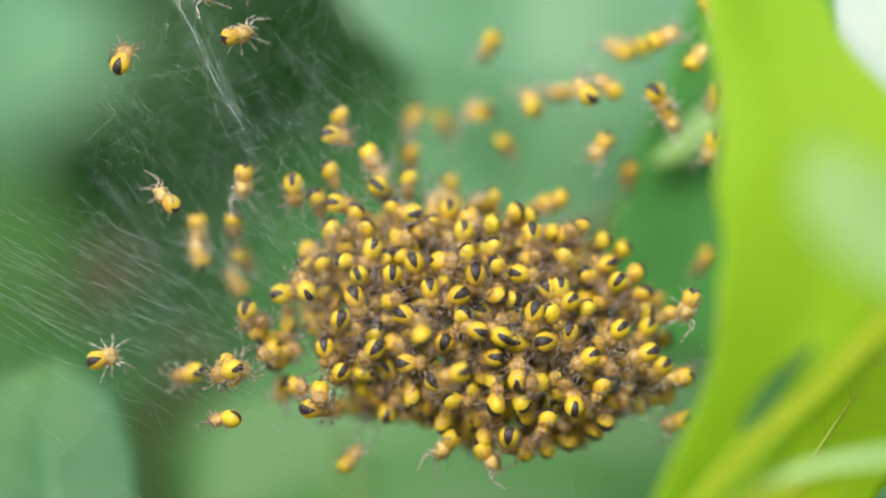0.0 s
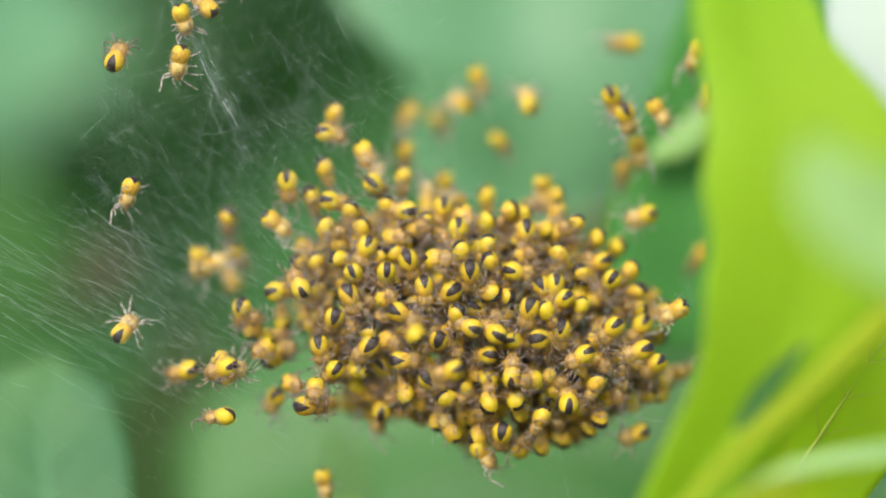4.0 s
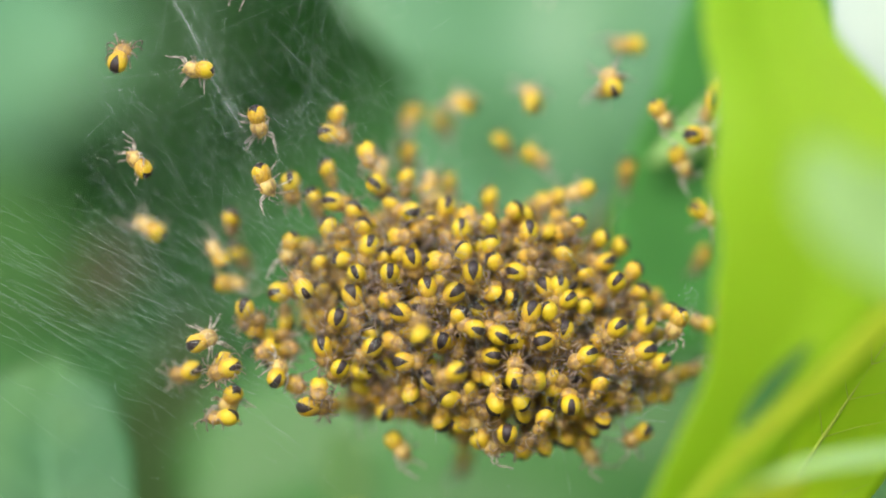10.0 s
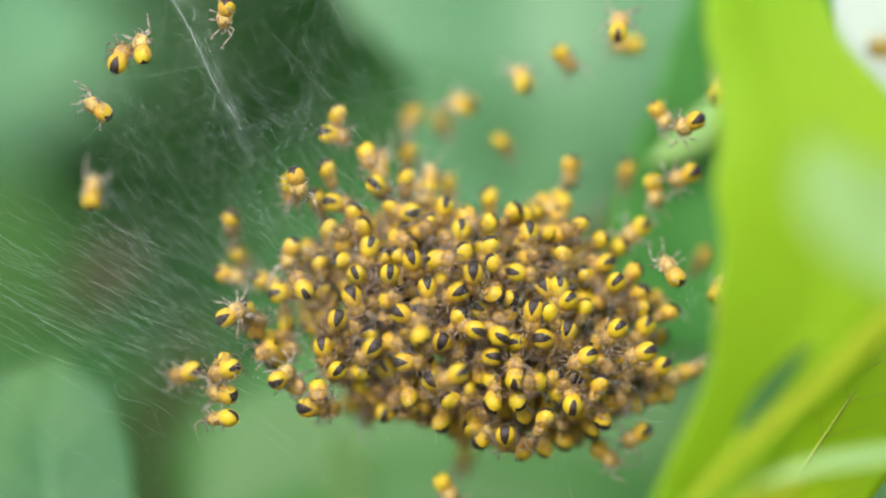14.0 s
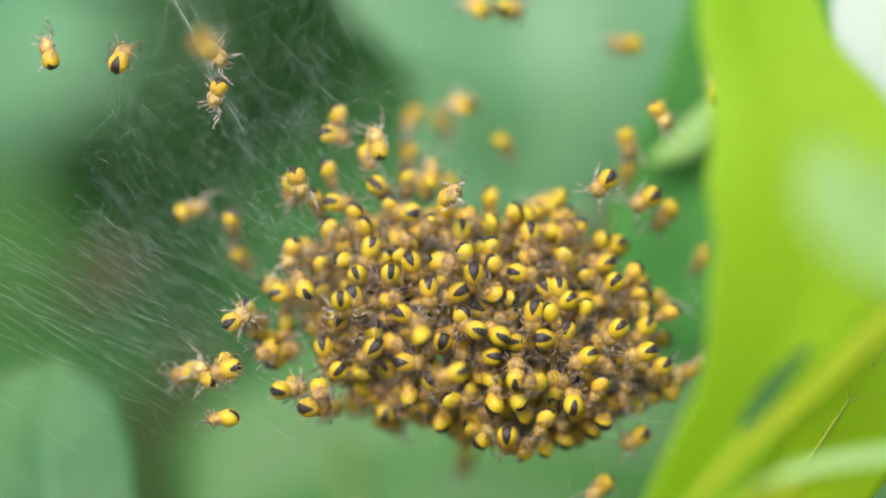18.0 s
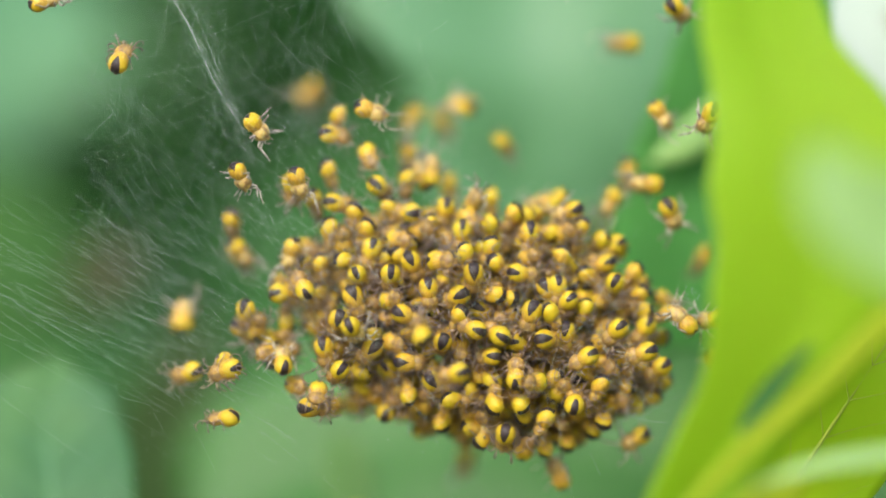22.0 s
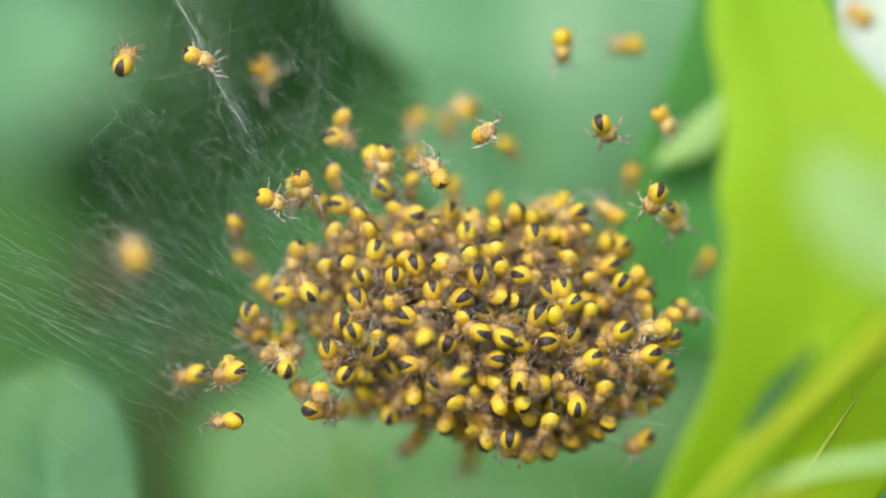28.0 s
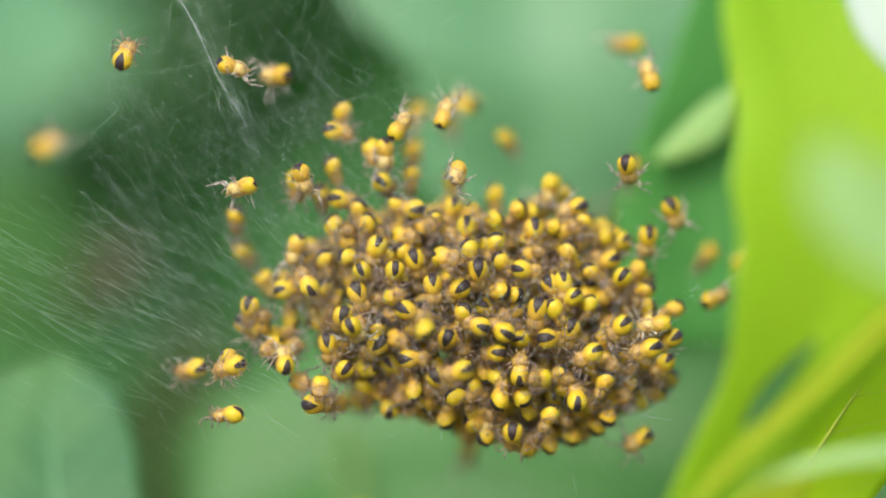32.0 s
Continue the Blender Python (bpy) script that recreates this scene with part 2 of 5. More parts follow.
def build_ground():
    bm = bmesh.new()
    bmesh.ops.create_grid(bm, x_segments=60, y_segments=60, size=1.0)
    for vert in bm.verts:
        far = max(abs(vert.co.x), abs(vert.co.y))
        scale = 0.5 + 400.0 * far ** 5
        vert.co.x, vert.co.y = vert.co.x * scale, vert.co.y * scale
        vert.co.z = 0.012 * noise.noise(vert.co * 5.0) if far < 0.7 else 0.0
    ob = new("ground", mesh_from(bm, "ground", [SOIL]))
    ob.location.z = GROUND * MM
    tagged(ob, "dark garden soil with sparse low green growth", "ground", kind="structure")


build_ground()


# ---- leaves ----
def leaf_outline(u, blunt=0.8, tail=0.75):
    return max(0.0, math.sin(math.pi * u ** blunt)) ** tail


def leaf(name, spine, half_width, side, m, label, widths=None, cup=0.12, wave=0.04, side_veins=0, vein_m=None, teeth=0.0, thick=0.22, seed=1.0, blunt=0.8, tail=0.75, origin=None, stalk_by=None, rib=1.0):
    """A leaf along a spine of places. side: the way that its blade spreads; cup: how far its halves rise."""
    spine_pts = curve_points(spine, 14)

    def spread_at(u):
        if not widths:
            return leaf_outline(u, blunt, tail)
        k = min(int(u * (len(widths) - 1)), len(widths) - 2)
        f = u * (len(widths) - 1) - k
        f = f * f * (3 - 2 * f)
        return widths[k] * (1 - f) + widths[k + 1] * f

    count = len(spine_pts)
    across = 9
    base = origin or spine[0]
    side = Vector(side).normalized()
    root = new(name)
    root.location = base
    tagged(root, label, "leaf")
    sheets = ([], [])
    centre, outs, ups = [], [], []
    for i, p in enumerate(spine_pts):
        along = (spine_pts[min(i + 1, count - 1)] - spine_pts[max(i - 1, 0)]).normalized()
        out = (side - along * side.dot(along)).normalized()
        centre.append(p - base), outs.append(out), ups.append(out.cross(along))
    bm = bmesh.new()
    for i in range(count):
        u = i / (count - 1)
        width = half_width * MM * max(spread_at(u), 0.012) * (1 + teeth * (i % 2))
        for sheet, skin in ((sheets[0], 0.5), (sheets[1], -0.5)):
            line = []
            for j in range(-across, across + 1):
                v = j / across
                rise = cup * half_width * MM * abs(v) ** 1.5 + wave * half_width * MM * noise.noise(Vector((u * 3.0, v * 1.5, seed * 7.3)))
                edge_thin = 1 - 0.8 * abs(v) ** 4
                line.append(bm.verts.new(centre[i] + outs[i] * v * width + ups[i] * (rise + skin * thick * MM * edge_thin)))
            sheet.append(line)
    n = 2 * across
    for i in range(count - 1):
        for j in range(n):
            bm.faces.new((sheets[0][i][j], sheets[0][i][j + 1], sheets[0][i + 1][j + 1], sheets[0][i + 1][j]))
            bm.faces.new((sheets[1][i][j], sheets[1][i + 1][j], sheets[1][i + 1][j + 1], sheets[1][i][j + 1]))
        for j in (0, n):
            a, b, c, d = sheets[0][i][j], sheets[0][i + 1][j], sheets[1][i + 1][j], sheets[1][i][j]
            bm.faces.new((a, b, c, d) if j == 0 else (d, c, b, a))
    for i in (0, count - 1):
        for j in range(n):
            q = (sheets[0][i][j + 1], sheets[0][i][j], sheets[1][i][j], sheets[1][i][j + 1])
            bm.faces.new(q if i == 0 else q[::-1])
    blade = part("blade", bm, m, root)
    ridge = bmesh.new()
    tube(ridge, [c + u * thick * MM * 0.4 for c, u in zip(centre, ups)], [half_width * MM * 0.022 * rib * (1.15 - i / (count - 1)) for i in range(count)], 8)
    part("midrib", ridge, vein_m or m, root)
    for k in range(side_veins):
        u = 0.12 + 0.74 * (k // 2) / max(1, side_veins // 2)
        s = 1 if k % 2 else -1
        i = int(u * (count - 1))
        pts, rad = [], []
        for q in range(9):
            v = 0.9 * q / 8
            j = min(count - 1, i + int(q * 0.55 * count / 20))
            w = half_width * MM * spread_at(j / (count - 1))
            rise = cup * half_width * MM * abs(v) ** 1.5 + wave * half_width * MM * noise.noise(Vector((j / (count - 1) * 3.0, s * v * 1.5, seed * 7.3)))
            pts.append(centre[j] + outs[j] * s * v * w + ups[j] * (rise + thick * MM * 0.45))
            rad.append(half_width * MM * 0.007 * math.sqrt(rib) * (1.1 - v))
        vein = bmesh.new()
        tube(vein, pts, rad, 5)
        part("side_vein", vein, vein_m or m, blade)
    if stalk_by:
        foot = base + Vector(stalk_by) * MM
        bend = (spine[0] - spine[1]).normalized() * min(6.0, max(2.0, half_width)) * MM
        way = [base, base + bend, base.lerp(foot, 0.5) + bend, foot, Vector((foot.x, foot.y, GROUND * MM - 0.004))]
        line = curve_points([p - base for p in way], 8)
        petiole = bmesh.new()
        tube(petiole, line, [MM * (0.35 + 0.5 * i / (len(line) - 1)) for i in range(len(line))], 8)
        part("leaf_stalk", petiole, STALK, root)
    return root


# the tall lime leaf beside the cluster: near at one margin, farther at the other
lime = leaf("lime_leaf", [at(9.2, -15.0, -9.5), at(13.1, -8.0, -9.5), at(16.0, -2.0, -9.8), at(16.5, 3.5, -10.2), at(14.55, 9.5, -10), at(13.0, 17, -9.5)], 5.6, (1, 0.25, 0), LEAF_LIME,
            "broad upright lime-green leaf with light shining through", widths=(0.33, 0.42, 0.73, 0.82, 0.52, 0.26), cup=0.05, wave=0.05, vein_m=LEAF_LIME, rib=0.25, seed=2.0, stalk_by=(-4, -4, -40), thick=0.3)
# the veined leaf low beside it, in focus
leaf("veined_leaf", [at(12.0, -16.2, 2.0), at(16.8, -8.9, 0.6), at(20.0, -4.05, 0.6), at(24.5, 2.7, 3.0)], 3.6, (0.8, 0.35, -0.55), LEAF_VEINED,
     "yellow-green leaf with a pale raised midrib and side veins", cup=0.10, wave=0.05, side_veins=12, vein_m=LEAF_RIB, rib=1.6, seed=3.0, stalk_by=(-2, 4, -40), tail=0.5, thick=0.25)
# a long blurred blade that crosses before it
leaf("slanting_leaf", [at(9.9, -12.9, -11), at(13.1, -9.4, -11), at(16.3, -6.6, -11), at(20.2, -2.9, -11.5), at(25.0, 1.8, -12)], 0.5, (0.6, 0.2, -0.75), LEAF_FRESH,
     "narrow yellow-green leaf slanting up beside the cluster", widths=(0.6, 0.8, 1.0, 1.0, 1.0), cup=0.15, wave=0.06, vein_m=LEAF_FRESH, seed=11.0, stalk_by=(1, 4, -45))
# added dark blade that draws the shaded slit between lime and slanting leaf
leaf("folded_leaf", [at(13.2, -8.2, -10.4), at(14.8, -6.1, -10.4), at(16.6, -4.1, -10.6)], 0.42, (0.7, 0.3, -0.6), LEAF_DEEP,
     "narrow dark blade standing in for the shaded gap between two lime leaves", cup=0.4, seed=12.0)
leaf("crossing_leaf", [at(25.0, -8.6, -13), at(19.5, -9.3, -13), at(16.5, -9.8, -13), at(13.6, -10.8, -13)], 0.42, (0.0, 0.5, 1), LEAF_CREAM,
     "thin pale green leaf blade crossing the veined leaf", widths=(0.9, 1.0, 0.8, 0.1), seed=13.0, stalk_by=(6, 2, -45))
leaf("base_leaf", [at(10.6, -18.0, -11.5), at(12.9, -13.4, -11.2), at(14.9, -11.2, -11), at(16.6, -9.4, -11)], 1.3, (0.7, 0.3, -0.6), LEAF_FRESH,
     "yellow-green leaf edge low in the corner", widths=(0.8, 1.1, 0.8, 0.1), seed=16.0, stalk_by=(1, 4, -40))
# added pale blade, blurred into the soft highlight on the lime leaf
leaf("pale_leaf", [at(25.0, -2.2, -27), at(20.8, 0.6, -27.5), at(18.0, 2.4, -28), at(16.6, 5.0, -28)], 2.1, (0.5, 0.0, 0.8), LEAF_CREAM,
     "blurred pale blade standing in for the soft highlight on the lime leaf", seed=20.0, stalk_by=(6, 2, -45))
# the small pale leaf tip behind
leaf("leaf_tip", [at(13.4, 7.2, 12.8), at(11.4, 5.2, 12.2), at(9.2, 3.8, 11.8)], 0.9, (0.8, 0.0, -0.5), LEAF_CREAM, "small pale green leaf tip catching the light", seed=4.0, stalk_by=(6, 6, -50))
# large leaves behind the cluster
leaf("broad_leaf", [at(6.0, 26, 28), at(4.2, 12, 25), at(4.0, 7, 24), at(2.7, 3.4, 24), at(2.2, 1.2, 24)], 7.8, (1, 0.1, 0.1), LEAF_PALE,
     "large pale green leaf behind the cluster, out of focus", widths=(1.15, 1.12, 0.86, 0.70, 0.3), cup=-0.12, wave=0.10, side_veins=8, seed=5.0, stalk_by=(14, 100, -20))
leaf("under_leaf", [at(28, -15, 29), at(10, -10.2, 31), at(-2, -9.6, 33), at(-11.6, -12.5, 33)], 8.5, (0.05, 0.6, 1), LEAF_GREEN,
     "broad mid-green leaf below the cluster, out of focus", cup=0.10, wave=0.10, side_veins=8, seed=6.0, blunt=0.9, stalk_by=(5, 10, -60), tail=0.3)
leaf("spot_leaf", [at(-4.1, -12.6, 17), at(-4.4, -9.9, 18), at(-4.7, -7.8, 19)], 1.35, (1, 0.2, 0), LEAF_SPOT, "small pale leaf seen soft below the cluster", seed=17.0, stalk_by=(-1, 4, -60))
leaf("low_leaf", [at(-15.8, -22, 8), at(-17.4, -13, 10), at(-17.9, -7.8, 13), at(-17.6, -4.9, 15)], 4.0, (1, 0.1, 0.1), LEAF_BLUE,
     "rounded blue-green leaf low beside the cluster", widths=(0.7, 0.95, 1.0, 0.85, 0.1), cup=0.15, wave=0.08, side_veins=10, vein_m=LEAF_PALE, rib=2.5, seed=7.0, stalk_by=(3, 2, -45))
leaf("high_leaf", [at(-32, 3.5, 75), at(-25, 8.2, 80), at(-19.5, 9.6, 85), at(-14.7, 9, 85)], 9.4, (0.1, 0.6, 1), LEAF_PALE,
     "pale green leaf high beside the silk, out of focus", seed=8.0, stalk_by=(-8, 6, -60), tail=0.5)
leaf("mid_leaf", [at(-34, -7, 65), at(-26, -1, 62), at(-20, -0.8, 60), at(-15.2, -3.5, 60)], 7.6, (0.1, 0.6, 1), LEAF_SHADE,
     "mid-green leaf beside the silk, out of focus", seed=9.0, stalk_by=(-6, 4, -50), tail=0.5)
leaf("top_leaf", [at(-4, 20, 27), at(-3.2, 13, 26), at(-3.1, 9.4, 25)], 2.3, (1, 0.2, 0), LEAF_PALE, "pale leaf hanging above the cluster, out of focus", seed=10.0, stalk_by=(16, 110, -20))
leaf("edge_leaf", [at(15.6, 16, 14), at(13.1, 7.5, 14), at(11.2, 1.5, 14), at(10.8, -4.5, 14)], 3.8, (1, 0.2, -0.5), LEAF_EDGE,
     "green leaf between the pale leaf and the lime leaf", widths=(0.8, 0.95, 1.05, 0.9), cup=-0.12, seed=14.0, stalk_by=(44, 100, -20))
# added filler leaf; its dark colour gives the gap its shade
leaf("back_leaf", [at(-15.5, -20, 46), at(-13.2, -11, 44), at(-11.0, -2.5, 44)], 4.2, (1, 0.2, -0.2), LEAF_GAP_SHADE,
     "dark leaf added for the shaded gap between two leaves, out of focus", seed=18.0, stalk_by=(4, 30, -60))
# added blade in place of the bright sky in the upper corner
leaf("bright_leaf", [at(32, -2, 80), at(23, 3, 72), at(20, 9, 70), at(17, 17, 72)], 9.0, (1, 0.2, 0.5), LEAF_SKY,
     "whitish blade added for the bright sky behind the lime leaf", seed=19.0, stalk_by=(10, 30, -60))
leaf("dry_leaf", [at(-16.6, -2.4, 48), at(-15.2, -1.0, 46), at(-14.4, 0.3, 46)], 1.6, (0.8, 0.2, -0.6), LEAF_DRY, "small withered brown leaf behind the silk", seed=15.0)


def build_thicket():
    """The shaded leaves far behind, one mass."""
    rng = random.Random(21)
    bm = bmesh.new()
    for k in range(420):
        far = rng.uniform(130, 420)
        x, z = rng.uniform(-40, 40), rng.uniform(-34, 26)
        if x > 2 and z > -9:
            continue
        c = at(x, z, far)
        length, width = rng.uniform(0.03, 0.06) , rng.uniform(0.014, 0.026)
        turn = Euler((rng.uniform(0.5, 2.2), rng.uniform(-0.6, 0.6), rng.uniform(0, 6.28))).to_matrix()
        rows = []
        for i in range(7):
            u = i / 6
            w = width * max(0.03, math.sin(math.pi * u ** 0.8))
            rows.append([bm.verts.new(c + turn @ Vector((v * w, (u - 0.5) * length, 0.25 * abs(v) * w - 0.3 * length * (u - 0.5) ** 2))) for v in (-1, -0.5, 0, 0.5, 1)])
        for a, b in zip(rows, rows[1:]):
            for j in range(4):
                bm.faces.new((a[j], a[j + 1], b[j + 1], b[j]))
    for k in range(16):
        x, y = rng.uniform(-90, 60), rng.uniform(150, 520)
        tube(bm, [Vector(p) * MM for p in ((x, y, GROUND - 4), (x + rng.uniform(-8, 8), y, GROUND * 0.5), (x + rng.uniform(-16, 16), y + 8, rng.uniform(-60, -20)))], [2.4 * MM, 1.8 * MM, 1.0 * MM], 7)
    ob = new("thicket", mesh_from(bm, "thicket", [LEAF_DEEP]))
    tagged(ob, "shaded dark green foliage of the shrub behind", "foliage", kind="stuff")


build_thicket()


# ---- spiderlings ----
def egg(bm, length, width, height, rear=0.15, rings=14, sides=20, centre=(0, 0, 0)):
    """An egg-shaped body along x, fuller to the rear, flatter below."""
    loops = []
    for i in range(1, rings):
        a = math.pi * i / rings
        x, r = math.cos(a), math.sin(a)
        r *= 1 - rear * x
        loops.append([bm.verts.new(Vector((x * length / 2, math.cos(2 * math.pi * k / sides) * r * width / 2,
                                           math.sin(2 * math.pi * k / sides) * r * height / 2 * (1.0 if math.sin(2 * math.pi * k / sides) > 0 else 0.9))) * MM + Vector(centre) * MM) for k in range(sides)])
    tip = bm.verts.new((Vector((length / 2, 0, 0)) + Vector(centre)) * MM)
    end = bm.verts.new((Vector((-length / 2, 0, 0)) + Vector(centre)) * MM)
    for a, b in zip(loops, loops[1:]):
        for k in range(sides):
            bm.faces.new((a[k], b[k], b[(k + 1) % sides], a[(k + 1) % sides]))
    for k in range(sides):
        bm.faces.new((tip, loops[0][k], loops[0][(k + 1) % sides]))
        bm.faces.new((end, loops[-1][(k + 1) % sides], loops[-1][k]))


LEG_YAW = (28, 68, 112, 152)
LEG_LONG = (1.0, 0.88, 0.66, 0.92)
STRIDE = ((0, 0), (0.30, 0.26), (0.58, 0.34), (0.92, 0.02), (1.12, -0.16), (1.34, -0.30))
CURLED = ((0, 0), (0.24, 0.24), (0.42, 0.34), (0.66, 0.12), (0.70, -0.12), (0.62, -0.34))


def spiderling(spread, seed, hairy=True):
    """One spiderling: abdomen, head and chest, feelers and eight jointed legs. Its origin is the abdomen's middle, its head points along x."""
    rng = random.Random(seed)
    root = new("spiderling")
    bm = bmesh.new()
    egg(bm, 1.08, 0.85, 0.82, 0.14)
    for k in range(150 if hairy else 0):
        a, t = rng.uniform(0, 2 * math.pi), rng.uniform(-0.95, 0.98)
        r = math.sqrt(1 - t * t) * (1 - 0.10 * t)
        foot = Vector((t * 0.49, math.cos(a) * r * 0.44, math.sin(a) * r * (0.42 if math.sin(a) > 0 else 0.38)))
        tip = foot + foot.normalized() * rng.uniform(0.05, 0.11) + Vector((-rng.uniform(0.02, 0.08), 0, 0))
        tube(bm, [foot * MM, tip * MM], [0.006 * MM, 0.002 * MM], 3)
    for y in (-0.05, 0.05):
        egg(bm, 0.14, 0.07, 0.07, 0, 6, 8, (-0.50, y, -0.16))
    part("abdomen", bm, ABDOMEN, root, body=True)
    bm = bmesh.new()
    egg(bm, 0.88 if spread else 0.76, 0.88 if spread else 0.80, 0.76 if spread else 0.60, 0.12, 12, 16, (0.58, 0, -0.06))
    egg(bm, 0.26, 0.22, 0.22, 0, 6, 10, (0.46, 0, -0.06))
    for y in (-0.06, 0.06):
        egg(bm, 0.22, 0.10, 0.12, 0, 6, 8, (0.97, y, -0.20))
    for k in range(120 if hairy else 0):
        a, b = rng.uniform(0, 2 * math.pi), rng.uniform(-0.9, 0.95)
        out = Vector((b * 0.38, math.cos(a) * 0.39 * math.sqrt(1 - b * b), abs(math.sin(a)) * 0.28 * math.sqrt(1 - b * b)))
        foot = Vector((0.58, 0, -0.06)) + out
        tip = foot + out.normalized() * rng.uniform(0.07, 0.16) + Vector((rng.uniform(-0.06, 0.08), 0, 0))
        tube(bm, [foot * MM, tip * MM], [0.007 * MM, 0.002 * MM], 3)
    head = part("cephalothorax", bm, THORAX_PALE if spread else THORAX, root, body=True)
    for s in (-1, 1):
        for k in range(4):
            yaw = radians(LEG_YAW[k] + rng.uniform(-16, 16)) * s
            reach = LEG_LONG[k] * rng.uniform(0.92, 1.08) * (0.72 if spread else 0.84)
            lift = rng.uniform(0.7, 1.25)
            sweep = rng.uniform(-0.25, 0.25)
            hip = Vector((0.86 - 0.13 * k, s * 0.28, -0.10)) * MM
            pts = []
            for r, h in (STRIDE if spread else CURLED):
                pts.append(Vector((math.cos(yaw) * r - math.sin(yaw) * sweep * r * r, math.sin(yaw) * r + math.cos(yaw) * sweep * r * r, h * lift)) * reach * MM)
            line = curve_points(pts, 3)
            bm = bmesh.new()
            tube(bm, line, [MM * ((0.052 if spread else 0.036) - (0.034 if spread else 0.026) * i / (len(line) - 1)) * (1.12 if i % 3 == 0 else 1.0) for i in range(len(line))], 6)
            for i in range(2, len(line) - 1 if hairy else 2):
                for q in range(2):
                    way = Vector((rng.uniform(-1, 1), rng.uniform(-1, 1), rng.uniform(-0.6, 1))).normalized()
                    tube(bm, [line[i], line[i] + way * rng.uniform(0.08, 0.15) * MM], [0.006 * MM, 0.002 * MM], 3)
            leg = part("leg", bm, LEG_PALE if spread else LEG, root, body=True)
            leg.location = hip
        bm = bmesh.new()
        tube(bm, [Vector(p) * MM for p in ((0.92, s * 0.14, -0.12), (1.08, s * 0.20, -0.02), (1.19, s * 0.17, -0.16), (1.22, s * 0.12, -0.26))], [0.04 * MM, 0.034 * MM, 0.03 * MM, 0.026 * MM], 6)
        part("pedipalp", bm, LEG_PALE if spread else LEG, head, body=True)
    return root


def stance(x, y, z, rear, tilt, roll):
    """Where a spiderling stands. rear: the way its tail points, seen from the camera's side; tilt: how far the tail turns to that side; roll: about its length."""
    h, p = radians(rear + 180), radians(tilt)
    flat = Vector((math.cos(h), 0, math.sin(h)))
    ahead = flat * math.cos(p) + Vector((0, 1, 0)) * math.sin(p)
    back = Vector((0, -1, 0)) * math.cos(p) + flat * math.sin(p)
    turn = Matrix((ahead, back.cross(ahead), back)).transposed().to_4x4()
    return Matrix.Translation(Vector((x, y, z)) * MM) @ turn @ pose(0, 0, 0, roll)


CURLED_KINDS = [spiderling(False, 11 + k, k > 0) for k in range(5)]
STRIDE_KINDS = [spiderling(True, 31 + k) for k in range(3)]
used = set()
resting = []
dice = random.Random(5)


def settle(kinds, m, size, label, group):
    """Puts a spiderling at a stance: the first of each kind is used itself, the rest are copies."""
    base = dice.choice(kinds)
    if base in used:
        ob = copy_thing(base, m)
    else:
        used.add(base)
        ob = base
        ob.matrix_basis = m
    ob.scale = (size, size, size)
    return tagged(ob, label, "spiderling", group)


def rest(x, y, z, rear, tilt):
    """A spiderling at rest in the cluster."""
    roll = dice.uniform(-12, 12)
    seen_tilt = tilt
    if -45 < tilt < 0:
        roll, seen_tilt = dice.choice((-1, 1)) * dice.uniform(62, 88), dice.uniform(15, 40)
    seen = "dark-wedged yellow spiderling huddled in the cluster" if tilt >= 0 else ("tawny spiderling huddled head outward in the cluster" if tilt < -44 else "bright yellow spiderling curled up in the cluster")
    ob = settle(CURLED_KINDS, stance(x, y, z, rear, seen_tilt, roll), dice.uniform(0.96, 1.10), seen, "spiderlings in the cluster")
    resting.append((ob, (x, y, z, rear, seen_tilt, roll)))
    return ob


def hang(x, y, z, rear, tilt, kinds=CURLED_KINDS):
    """A spiderling that hangs still in the silk beside the cluster."""
    roll = dice.uniform(-25, 25)
    if -45 < tilt < 0:
        roll, tilt = dice.choice((-1, 1)) * dice.uniform(58, 80), dice.uniform(15, 40)
    return settle(kinds, stance(x, y, z, rear, tilt, roll), dice.uniform(0.98, 1.08), "yellow and black spiderling hanging still on silk threads", "spiderlings in the silk")


rest(-5.90, 3.40, 2.36, 100, -20)
rest(-4.97, 2.40, 2.14, 170, 20)
rest(-4.06, 2.40, 1.70, 100, -20)
rest(-2.39, 2.80, 1.96, 120, -20)
rest(-1.56, 2.30, 1.70, 0, 30)
rest(-5.22, 2.40, 0.93, 90, -20)
rest(-3.67, 2.00, 0.93, 80, -15)
rest(-4.57, 2.00, 0.28, 270, -50)
rest(-4.55, 1.40, -0.49, 180, -25)
rest(-3.35, 1.40, 0.03, 70, 8)
rest(-2.77, 1.90, -0.41, 60, -20)
rest(-5.61, 2.40, -0.62, 90, -20)
rest(-6.42, 3.60, -0.62, 180, -30)
rest(-3.90, 0.90, -1.13, 120, 45)
rest(-2.41, 0.50, -1.12, 85, 42)
rest(-1.40, 0.90, -0.61, 110, 20)
rest(-1.97, 2.10, -0.23, 180, -30)
rest(-6.33, 0.90, -1.77, 300, 15)
rest(-5.63, 3.00, -1.91, 90, -30)
rest(-4.11, 1.00, -2.15, 110, 10)
rest(-4.79, 0.50, -3.17, 70, 40)
rest(-3.28, 1.60, -3.83, 60, -20)
rest(-3.26, 0.70, -4.50, 45, 30)
rest(-5.44, 0.80, -4.45, 100, 15)
rest(-4.73, 0.20, -5.51, 50, 45)
rest(-1.73, 0.80, -5.09, 180, 5)
rest(-1.84, -0.50, -2.90, 150, 10)
rest(-1.07, -2.80, -3.74, 260, -20)
rest(-2.50, 1.10, -2.28, 200, -60)
rest(-7.22, 4.00, -3.35, 270, -30)
